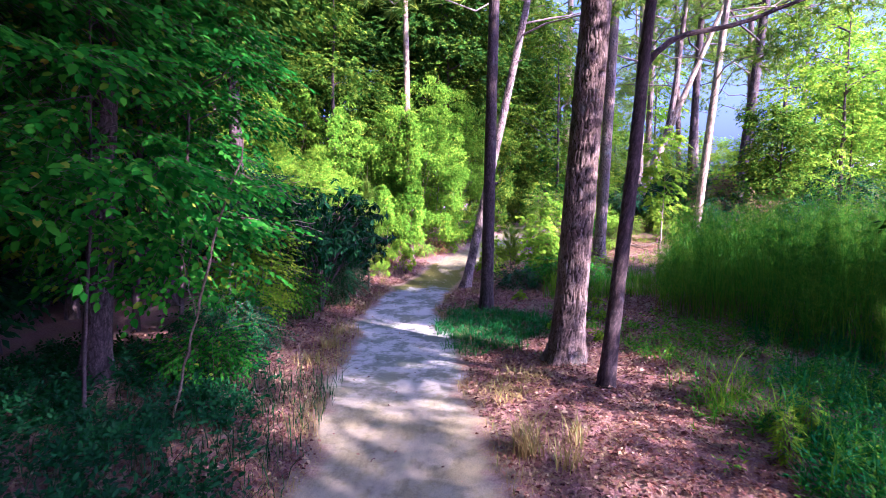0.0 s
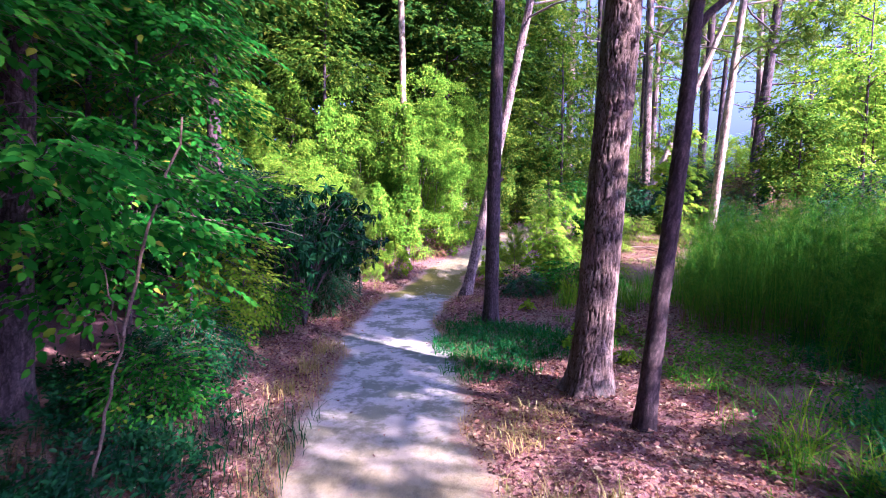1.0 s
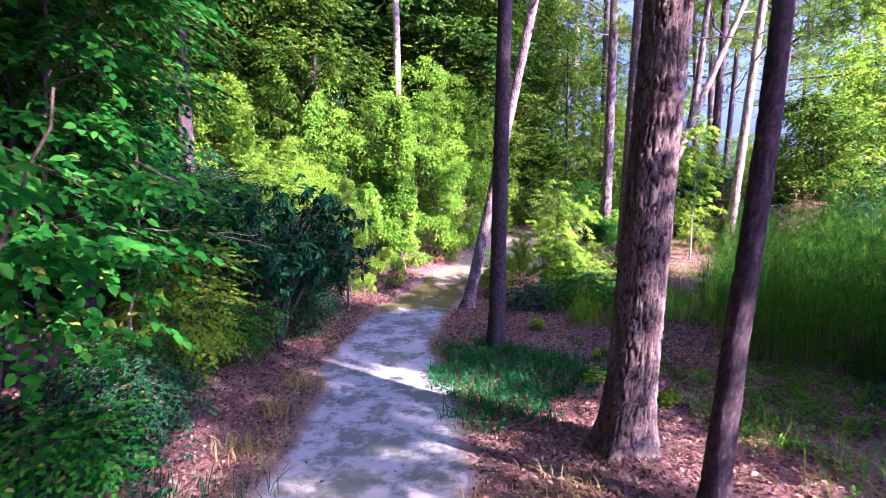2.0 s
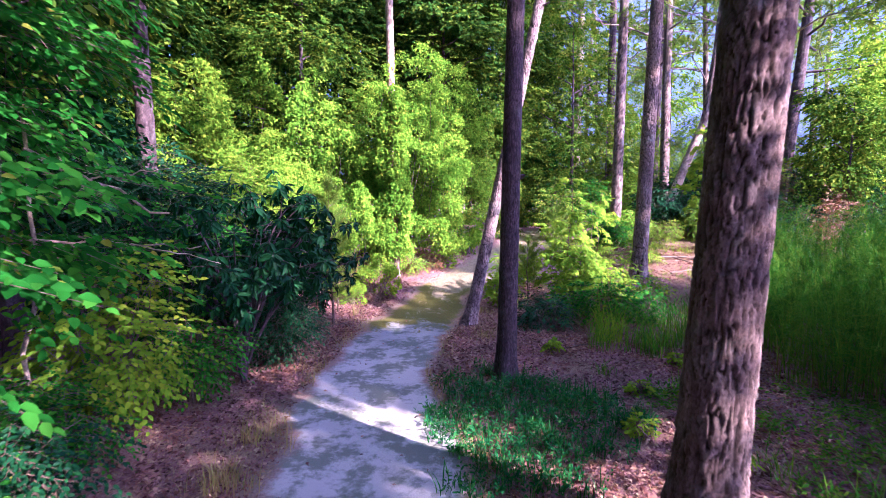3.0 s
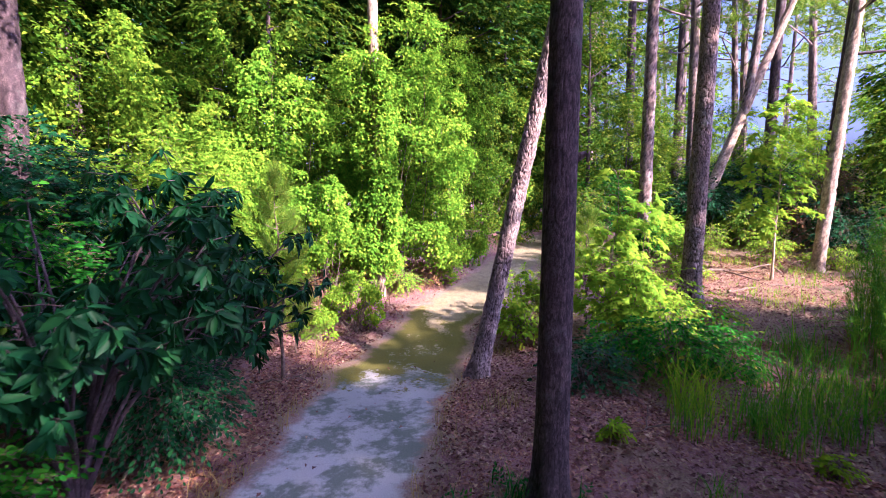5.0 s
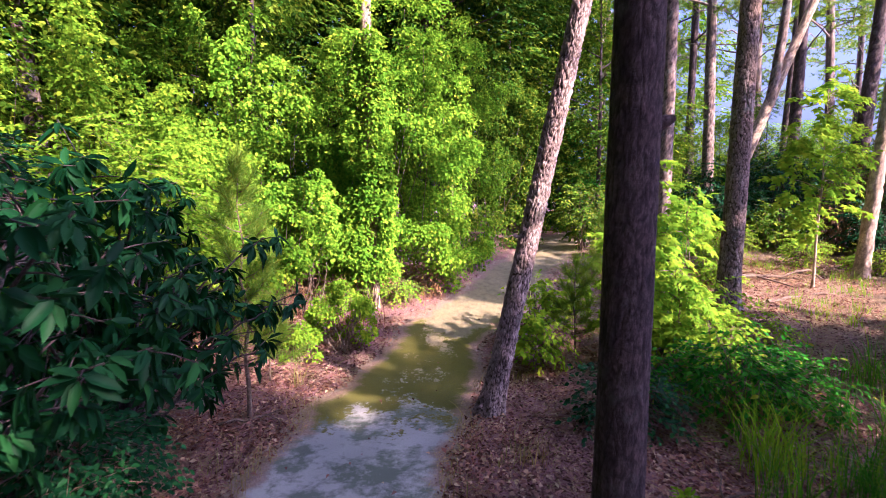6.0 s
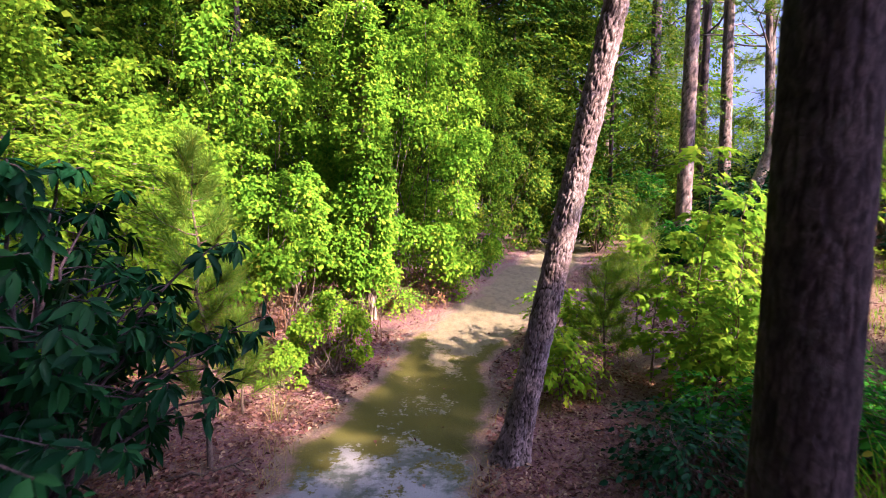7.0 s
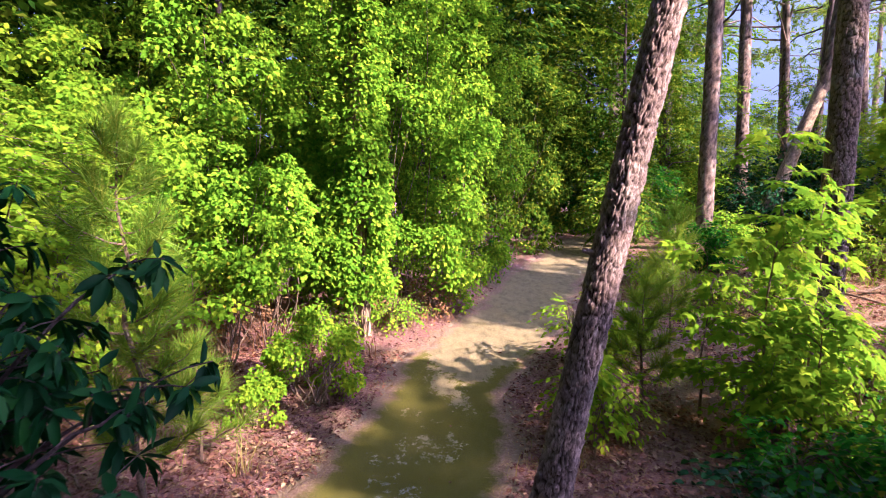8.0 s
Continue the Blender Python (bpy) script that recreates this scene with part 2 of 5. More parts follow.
# ---- mesh tools ----
class Geo:
    """Gathers vertices, quads and triangles, and makes them one mesh."""
    def __init__(self):
        self.v, self.q, self.t, self.n, self.a = [], [], [], 0, []

    def add(self, v, f, proud=None):
        v, f = np.asarray(v, float).reshape(-1, 3), np.asarray(f, int)
        (self.q if f.shape[1] == 4 else self.t).append(f + self.n)
        self.v.append(v)
        self.a.append(np.ones(len(v)) if proud is None else proud)
        self.n += len(v)

    def mesh(self, name, mat, smooth=False):
        me = bpy.data.meshes.new(name)
        v = np.concatenate(self.v)
        q = np.concatenate(self.q) if self.q else np.zeros((0, 4), int)
        t = np.concatenate(self.t) if self.t else np.zeros((0, 3), int)
        me.vertices.add(len(v))
        me.vertices.foreach_set("co", v.astype(np.float32).ravel())
        loops = np.concatenate([q.ravel(), t.ravel()]).astype(np.int32)
        me.loops.add(len(loops))
        me.loops.foreach_set("vertex_index", loops)
        me.polygons.add(len(q) + len(t))
        starts = np.concatenate([np.arange(len(q)) * 4, len(q) * 4 + np.arange(len(t)) * 3])
        me.polygons.foreach_set("loop_start", starts.astype(np.int32))
        if smooth:
            me.polygons.foreach_set("use_smooth", np.ones(len(q) + len(t), bool))
        me.update(calc_edges=True)
        at = me.attributes.new("proud", 'FLOAT', 'POINT')
        at.data.foreach_set("value", np.concatenate(self.a).astype(np.float32))
        me.materials.append(mat)
        return me


def part(name, geo, mat, parent, label="", smooth=False, kind=""):
    ob = new(name, geo.mesh(name, mat, smooth))
    ob.parent = parent
    return tagged(ob, label, kind=kind)


def thing(name, x, y, z, label, category, group="", kind=""):
    ob = new(name)
    ob.location = (x, y, z)
    ob.empty_display_size = 0.1
    return tagged(ob, label, category, group, kind)


def unit(v):
    return v / np.maximum(np.linalg.norm(v, axis=-1, keepdims=True), 1e-9)


def add_leaves(geo, p, d, n, length, width, fold=0.22, curl=0.15, simple=False):
    """Folded, pointed leaves at p, along d, facing n."""
    d = unit(d)
    s = unit(np.cross(d, n))
    n = np.cross(s, d)
    l, w = np.asarray(length).reshape(-1, 1), np.asarray(width).reshape(-1, 1) * 0.5
    up = n * w * fold
    if simple:
        v = np.stack([p, p + d * l * 0.42 + s * w + up, p + d * l - n * l * curl, p + d * l * 0.42 - s * w + up], 1)
        geo.add(v, np.arange(len(p) * 4).reshape(-1, 4))
        return
    v = np.stack([p, p + d * l * 0.28 + s * w * 0.9 + up, p + d * l * 0.66 + s * w * 0.82 + up - n * l * curl * 0.4,
                  p + d * l - n * l * curl, p + d * l * 0.66 - s * w * 0.82 + up - n * l * curl * 0.4, p + d * l * 0.28 - s * w * 0.9 + up], 1)
    i = np.arange(len(p))[:, None] * 6
    geo.add(v, np.concatenate([i + [0, 1, 2, 3], i + [0, 3, 4, 5]]))


LIGHT = np.array([0.67, -0.50, 0.54])  # the open, bright side of the sky, to which leaves turn


def add_sprays(geo, rng, c, d, length, count, leaf, width, wood=None, flat=0.75, twig=0.0025, simple=False, level=False, star=False):
    """Twigs from c along d, each with leaves on both sides, laid roughly flat."""
    m = len(c)
    d = unit(d)
    up = np.array([0, 0, 1.0]) + rng.normal(0, 0.18, (m, 3))
    s = unit(np.cross(d, up))
    n = unit(np.cross(s, d))
    k = (np.arange(count) + 0.6) / count
    side = np.where(np.arange(count) % 2, 1.0, -1.0)
    side[-1] = 0.15
    lt = np.asarray(length).reshape(-1, 1, 1) * np.ones((m, 1, 1))
    bend = -(k ** 2)[None, :, None] * lt * 0.22 * np.array([0, 0, 1.0])
    p = c[:, None] + d[:, None] * k[None, :, None] * lt + bend
    ld = d[:, None] * (0.55 + 0.5 * k)[None, :, None] + s[:, None] * side[None, :, None] * 0.95 + rng.normal(0, 0.22, (m, count, 3)) * [1, 1, 0.5 if level else 1.0] - np.array([0, 0, 0.3 if level else 0.25])
    ln = n[:, None] * flat * 0.6 + LIGHT * 0.75 + rng.normal(0, 0.24, (m, count, 3))
    size = rng.uniform(0.65, 1.2, (m, count)) * leaf
    if star:
        add_stars(geo, p.reshape(-1, 3), ld.reshape(-1, 3), (ln + rng.normal(0, 0.25, ln.shape)).reshape(-1, 3), size.ravel())
    else:
        add_leaves(geo, p.reshape(-1, 3), ld.reshape(-1, 3), ln.reshape(-1, 3), size.ravel(), (size * width).ravel(), simple=simple)
    if wood is not None and twig > 0:
        e = c + d * lt[:, 0] * 0.95 - np.array([0, 0, 0.2]) * lt[:, 0]
        o = s * twig
        v = np.stack([c - o, c + o, c + n * twig * 1.5, e - o * 0.5, e + o * 0.5, e + n * twig * 0.7], 1)
        i = np.arange(m)[:, None] * 6
        wood.add(v, np.concatenate([i + [0, 1, 4, 3], i + [1, 2, 5, 4], i + [2, 0, 3, 5]]))


def add_stars(geo, p, d, n, size):
    """Palmate leaves with five pointed lobes."""
    d = unit(d)
    s = unit(np.cross(d, n))
    n = np.cross(s, d)
    size = np.asarray(size).reshape(-1, 1)
    heart = p + d * size * 0.3
    for a, k in ((-2.0, 0.5), (-0.95, 0.66), (0.0, 0.78), (0.95, 0.66), (2.0, 0.5)):
        w = d * math.cos(a) + s * math.sin(a) - n * 0.12
        add_leaves(geo, heart, w, n, size * k, size * k * 0.52, 0.1, 0.1, True)


def add_whorls(geo, rng, c, d, count, leaf, width, hang=0.5):
    """Rosettes of large hanging leaves at twig ends."""
    m = len(c)
    d = unit(d)
    s = unit(np.cross(d, rng.normal(0, 1, (m, 3))))
    n = np.cross(s, d)
    a = np.arange(count) * 2.4
    rad = s[:, None] * np.cos(a)[None, :, None] + n[:, None] * np.sin(a)[None, :, None]
    ld = rad + d[:, None] * rng.uniform(0.1, 0.7, (m, count, 1)) - np.array([0, 0, hang]) + rng.normal(0, 0.12, (m, count, 3))
    p = c[:, None] - d[:, None] * rng.uniform(0, 0.05, (m, count, 1)) + rad * 0.008
    ln = d[:, None] * 0.8 + np.array([0, 0, 0.6]) + rng.normal(0, 0.2, (m, count, 3))
    size = rng.uniform(0.65, 1.15, (m, count)) * leaf
    p, ld, ln, size = p.reshape(-1, 3), ld.reshape(-1, 3), ln.reshape(-1, 3), size.ravel()
    if geo is not None:
        add_leaves(geo, p, ld, ln, size, size * width, 0.2, 0.22)
    return p, ld, ln, size


def add_tufts(geo, rng, c, d, count, length, width, spread=0.9):
    """Bunches of needles."""
    m = len(c)
    d = unit(d)
    nd = unit(d[:, None] * rng.uniform(0.3, 1.1, (m, count, 1)) + rng.normal(0, spread * 0.5, (m, count, 3)))
    s = unit(np.cross(nd, rng.normal(0, 1, (m, count, 3)))) * width
    base = c[:, None] + d[:, None] * rng.uniform(-0.5, 0.5, (m, count, 1)) * length * 0.6
    tip = base + nd * length * rng.uniform(0.7, 1.1, (m, count, 1)) - np.array([0, 0, 0.12]) * length
    v = np.stack([base - s, base + s, tip], 2)
    geo.add(v.reshape(-1, 3), np.arange(m * count * 3).reshape(-1, 3))


def add_blades(geo, rng, p, height, width, lean=0.5, way=None):
    """Bent, tapering grass blades."""
    m = len(p)
    a = rng.uniform(0, 2 * math.pi, m)
    out = np.stack([np.cos(a), np.sin(a), np.zeros(m)], 1) if way is None else way
    s = np.stack([-out[:, 1], out[:, 0], np.zeros(m)], 1)
    s = unit(s + rng.normal(0, 0.3, (m, 3)) * [1, 1, 0])
    h, w = np.asarray(height).reshape(-1, 1), np.asarray(width).reshape(-1, 1) * 0.5
    b = rng.uniform(0.1, 1.0, (m, 1)) * lean
    rows = []
    for k, ww in ((0, 0.8), (0.35, 1.0), (0.7, 0.7), (1.0, 0.08)):
        c = p + out * h * b * k ** 2 + np.array([0, 0, 1.0]) * h * (k - 0.35 * b * k ** 2)
        rows += [c - s * w * ww, c + s * w * ww]
    v = np.stack(rows, 1)
    i = np.arange(m)[:, None] * 8
    geo.add(v, np.concatenate([i + [0, 1, 3, 2], i + [2, 3, 5, 4], i + [4, 5, 7, 6]]))


def hashed(a, b, seed):
    return (np.sin(a * 127.1 + b * 311.7 + seed * 74.7) * 43758.5453) % 1


def soft_noise(u, v, seed, wrap):
    """Smooth noise in 0..1 that wraps round in u."""
    iu, iv = np.floor(u), np.floor(v)
    fu, fv = u - iu, v - iv
    fu, fv = fu * fu * (3 - 2 * fu), fv * fv * (3 - 2 * fv)
    a, b = hashed(iu % wrap, iv, seed), hashed((iu + 1) % wrap, iv, seed)
    c, d = hashed(iu % wrap, iv + 1, seed), hashed((iu + 1) % wrap, iv + 1, seed)
    return (a + (b - a) * fu) * (1 - fv) + (c + (d - c) * fu) * fv


def cells(u, v, seed, wrap):
    """Distance to the border between scattered cells (0 on the border), wrapping round in u, and a number for each cell."""
    iu, iv = np.floor(u), np.floor(v)
    f1, f2 = np.full(u.shape, 9.0), np.full(u.shape, 9.0)
    rnd = np.zeros(u.shape)
    for a in (-1, 0, 1):
        for b in (-1, 0, 1):
            cu, cv = iu + a, iv + b
            h, h2 = hashed(cu % wrap, cv, seed), hashed(cu % wrap, cv, seed + 5)
            d = np.hypot(cu + 0.03 + 0.94 * h - u, cv + 0.03 + 0.94 * h2 - v)
            near = d < f1
            f2 = np.where(near, f1, np.minimum(f2, d))
            rnd = np.where(near, (h * 17.3) % 1, rnd)
            f1 = np.where(near, d, f1)
    return f2 - f1, rnd


def add_trunk(geo, pts, radii, sides=12, rings=0, plate=None, depth=0.0, flare=0.0, seed=0):
    """A round stem along pts. plate: (across, along) size of bark plates in metres, raised by depth."""
    pts, radii = np.asarray(pts, float), np.asarray(radii, float)
    if rings:
        k = np.linspace(0, len(pts) - 1, rings)
        if plate:
            low = min(0.6, 6.0 / max(6.0, float(np.linalg.norm(pts[-1] - pts[0]))))
            k = (len(pts) - 1) * np.concatenate([np.linspace(0, low, rings - 30), np.linspace(low, 1, 31)[1:]])
        pts = np.stack([np.interp(k, np.arange(len(pts)), pts[:, i]) for i in range(3)], 1)
        radii = np.interp(k, np.arange(len(radii)), radii)
    d = unit(np.gradient(pts, axis=0))
    ref = np.array([0.0, 1.0, 0.0]) if abs(d[0][2]) > 0.5 else np.array([0, 0, 1.0])
    s = unit(np.cross(d, ref))
    n = np.cross(s, d)
    a = np.arange(sides) * 2 * math.pi / sides
    along = np.concatenate([[0], np.cumsum(np.linalg.norm(np.diff(pts, axis=0), axis=1))])
    r = np.repeat(radii[:, None], sides, 1)
    proud = np.ones_like(r)
    if flare:
        lobes = 1 + 0.35 * np.cos(a * 5 + seed) + 0.2 * np.cos(a * 3 + seed * 2)
        r = r * (1 + flare * np.exp(-along[:, None] / 0.2) * lobes[None])
    if plate:
        mean = float(radii[0])
        wrap = 2 * max(3, round(math.pi * mean / plate[0]))
        u = np.repeat((a / (2 * math.pi) * wrap)[None], len(pts), 0)
        v = np.repeat((along / plate[1])[:, None], sides, 1)
        wu = 0.5 * (soft_noise(u * 0.5, v * 0.6, seed, wrap / 2) - 0.5) + 0.5 * (soft_noise(u * 2, v * 2.2, seed + 1, wrap * 2) - 0.5)
        wv = 0.7 * (soft_noise(u * 0.5, v * 0.5, seed + 2, wrap / 2) - 0.5) + 0.4 * (soft_noise(u * 3, v * 3, seed + 3, wrap * 3) - 0.5)
        e, rnd = cells(u + wu, v + wv, seed, wrap)
        fine = soft_noise(u * 2, v * 3, seed + 4, wrap * 2)
        proud = np.clip(e / (0.08 + 0.2 * soft_noise(u, v, seed + 6, wrap)), 0, 1)
        chip, tone = cells(u * 2 + 1.5 * wv, v * 3 + 1.5 * wu, seed + 9, wrap * 2)
        rnd = 0.5 * rnd + 0.3 * fine + 0.2 * tone
        proud = proud * (0.55 + 0.45 * np.clip(chip / 0.14, 0, 1))
        r = r - depth + depth * proud * (0.55 + 0.8 * rnd)
    v3 = pts[:, None] + (s[:, None] * np.cos(a)[None, :, None] + n[:, None] * np.sin(a)[None, :, None]) * r[..., None]
    i = np.arange(len(pts) - 1)[:, None] * sides
    j = np.arange(sides)[None]
    f = np.stack([i + j, i + (j + 1) % sides, i + sides + (j + 1) % sides, i + sides + j], -1).reshape(-1, 4)
    geo.add(v3.reshape(-1, 3), f[:, ::-1], proud.ravel())


def bent(rng, a, b, n=6, wob=0.05, sag=0.0):
    """Points along an uneven line from a to b."""
    a, b = np.asarray(a, float), np.asarray(b, float)
    k = np.linspace(0, 1, n)[:, None]
    p = a + (b - a) * k + np.array([0, 0, 1.0]) * sag * 4 * k * (1 - k)
    w = rng.normal(0, wob, (n, 3)) * np.linalg.norm(b - a) * 0.5
    w[0] = 0
    return p + w * np.minimum(1, k * 2)


# ---- ground and trail ----
TRAIL = np.array([  # y, left edge, right edge
    (-12.0, -0.95, 0.45), (0.0, -1.0, 0.38), (3.2, -1.0, 0.36), (5.1, -1.12, 0.27), (6.1, -1.18, 0.26), (7.1, -1.22, 0.16), (8.4, -1.30, -0.03),
    (9.2, -1.27, 0.0), (10.0, -1.28, 0.02), (11.0, -1.05, 0.12), (11.7, -0.95, 0.36), (12.3, -0.82, 0.5), (13.3, -0.52, 0.62),
    (13.9, -0.27, 0.88), (14.5, 0.03, 1.3), (15.4, 0.38, 1.68), (16.5, 0.85, 2.12), (17.5, 1.28, 2.52), (18.4, 1.7, 2.9), (21.0, 3.0, 4.3), (26.0, 6.0, 7.5), (34.0, 12.0, 13.5)])


def trail_edges(y):
    y = np.asarray(y, float)
    wl = 0.06 * np.sin(y * 2.1) + 0.04 * np.sin(y * 5.3 + 1)
    wr = 0.06 * np.sin(y * 1.7 + 2) + 0.04 * np.sin(y * 4.7)
    return np.interp(y, TRAIL[:, 0], TRAIL[:, 1]) + wl, np.interp(y, TRAIL[:, 0], TRAIL[:, 2]) + wr


def lumps(x, y):
    return (0.5 * np.sin(x * 1.3 + 0.7 * np.sin(y * 0.9)) * np.cos(y * 1.1 + 0.5 * np.sin(x * 1.7)) + 0.3 * np.sin(x * 3.1 + y * 2.3) + 0.2 * np.sin(x * 6.7 - y * 5.9 + 1.0))


def height_at(x, y):
    """Height of the ground: level, then rising gently ahead, with a low mound each side of the trail."""
    x, y = np.asarray(x, float), np.asarray(y, float)
    k = np.clip(y - 12.0, 0, 9)
    z = 0.1 * k * np.clip(k / 1.5, 0, 1)
    l, r = trail_edges(y)
    out = np.clip(np.maximum(l - x, x - r), 0, 3)
    inside = np.clip(np.minimum(x - l, r - x), 0, 0.3)
    return z + 0.05 * lumps(x, y) * np.clip(out, 0, 1) + 0.06 * np.clip(out, 0, 1.2) - 0.04 * inside


def put_attribute(me, name, values):
    at = me.attributes.new(name, 'FLOAT', 'POINT')
    at.data.foreach_set("value", np.asarray(values, np.float32))


def grid_mesh(name, x, y, z, mat):
    ny, nx = x.shape
    g = Geo()
    i = (np.arange(ny - 1)[:, None] * nx + np.arange(nx - 1)[None]).ravel()
    g.add(np.stack([x, y, z], -1), np.stack([i, i + 1, i + nx + 1, i + nx], 1))
    return g.mesh(name, mat, True)


gx = np.concatenate([[-600, -250, -110], np.linspace(-60, -6, 40), np.linspace(-5.9, 5.9, 130), np.linspace(6, 60, 40), [110, 250, 600]])
gy = np.concatenate([[-600, -200, -80], np.linspace(-40, 0, 30), np.linspace(0.1, 20, 210), np.linspace(20.3, 70, 60), [110, 250, 600]])
GX, GY = np.meshgrid(gx, gy)
el, er = trail_edges(GY)
rough_z = np.random.default_rng(3).normal(0, 0.008, GX.shape) * np.clip(np.maximum(el - GX, GX - er) * 3 - 0.2, 0, 1)
ground = new("ground", grid_mesh("ground", GX, GY, height_at(GX, GY) + rough_z - 0.03 * np.clip((np.minimum(GX - el, er - GX) + 0.03) / 0.16, 0, 1), M_GROUND))
put_attribute(ground.data, "near_trail", np.clip(0.5 - np.maximum(el - GX, GX - er) * 1.6, -1, 0.6).ravel())
put_attribute(ground.data, "open_ground", (0.85 * np.clip((GX - er) / 1.5, 0, 1) * np.clip((GY - 11.5) / 1.5, 0, 1) * np.clip(0.9 + 0.6 * lumps(GX * 1.5, GY * 1.5), 0, 1)).ravel())
tagged(ground, "forest floor of reddish dry leaves, pine straw and bare soil", "ground", kind="structure")

ty = np.concatenate([np.linspace(-12, 1, 30), np.linspace(1.06, 19, 320), np.linspace(19.2, 33, 60)])
tk = np.linspace(-0.13, 1.13, 48)
tl, tr = trail_edges(ty)
TX = tl[:, None] + (tr - tl)[:, None] * tk[None]
TY = np.repeat(ty[:, None], len(tk), 1)
rag = 0.03 * np.sin(TY * 7 + TX * 3) + 0.022 * np.sin(TY * 17 + 2) + 0.014 * np.sin(TY * 31 + TX * 11)
inward = np.minimum(TX - tl[:, None], tr[:, None] - TX) + rag
TZ = height_at(TX, TY) + 0.006 - 0.05 * np.clip(-inward / 0.12, 0, 1) ** 1.5 + 0.004 * lumps(TX * 3, TY * 3)
path = new("path", grid_mesh("path", TX, TY, TZ, M_TRAIL))
put_attribute(path.data, "mossy", (np.clip(1 - np.abs(TY - 12.2) / 1.9, -1, 0.6) * 0.9 - 0.36 + 0.62 * np.clip(np.abs(tk[None] - 0.5) * 2, 0, 1) ** 2 * np.clip(TY - 11, 0, 1)).ravel())
# mask of the painted shade near y 11, plus the tan tone past y 12
put_attribute(path.data, "shade_and_tan", (np.clip(1.6 - np.abs(TY - 11.0) / 1.2, 0, 1) * np.clip(0.75 + 0.5 * lumps(TX * 2, TY * 1.3), 0, 1) + np.clip((TY - 12.2) / 1.5, 0, 0.55)).ravel())
put_attribute(path.data, "rim", np.clip(0.45 - inward * 3.0, -0.5, 0.6).ravel())
# near y 3.6 the sandy tone paints the warmth of a sun patch
put_attribute(path.data, "sandy_sunlit", (np.clip(1.5 - np.abs(TY - 3.6) / 1.6, 0, 1) * 0.75 + np.clip((TY - 11.2) / 1.5, 0, 0.95)).ravel())
tagged(path, "narrow walking trail of pale packed grit, mossy further on", "trail", kind="structure")


# ---- trees ----
def z0(x, y):
    return float(height_at(x, y))


def add_crown(leaves, wood, rng, centre, radii, sprays, count, leaf, width, length=0.35, gap=-0.1, down=0.15, simple=False, layer=0.0, star=False):
    """Leafy twigs through a lumpy volume, pointing outwards, with gaps."""
    c, r = np.asarray(centre, float), np.asarray(radii, float)
    m = int(sprays * 2.2)
    q = unit(rng.normal(0, 1, (m, 3))) * rng.uniform(0.25, 1.0, (m, 1)) ** 0.45
    p = c + q * r
    f = np.sin(p[:, 0] * 2.3 + rng.uniform(0, 6)) + np.sin(p[:, 1] * 2.1 + p[:, 2] * 1.7 + rng.uniform(0, 6)) + np.sin(p[:, 2] * 3.9 + p[:, 0] * 1.1) * 0.9
    ok = f > min(gap * 3, float(np.quantile(f, 0.5)))
    p, q = p[ok][:sprays], q[ok][:sprays]
    if layer:
        p[:, 2] = (np.round(p[:, 2] / layer) + rng.normal(0, 0.11, len(p))) * layer - 0.12 * np.hypot(p[:, 0] - c[0], p[:, 1] - c[1])
        q = q * [1, 1, 0.25]
    d = q * [1, 1, 0.3] + rng.normal(0, 0.3, q.shape) * [1, 1, 0.5] - [0, 0, down]
    add_sprays(leaves, rng, p, d, rng.uniform(0.6, 1.2, len(p)) * length, count, leaf, width, wood, simple=simple, level=layer > 0, star=star)
    return p


def add_boughs(th, mat, rng, trunk, targets, thick=0.02):
    """Branches from a trunk line up to some of the targets."""
    for b in targets:
        wood = Geo()
        h = trunk[:, 2]
        k = np.interp(max(h[0], b[2] - 0.5 * np.hypot(*(b[:2] - trunk[0, :2]))), h, np.arange(len(h)))
        a = np.array([np.interp(k, np.arange(len(h)), trunk[:, i]) for i in range(3)])
        w = bent(rng, a, b, 6, 0.06, 0.04)
        add_trunk(wood, w, np.linspace(thick, 0.004, 6), 5)
        part("branch", wood, mat, th)


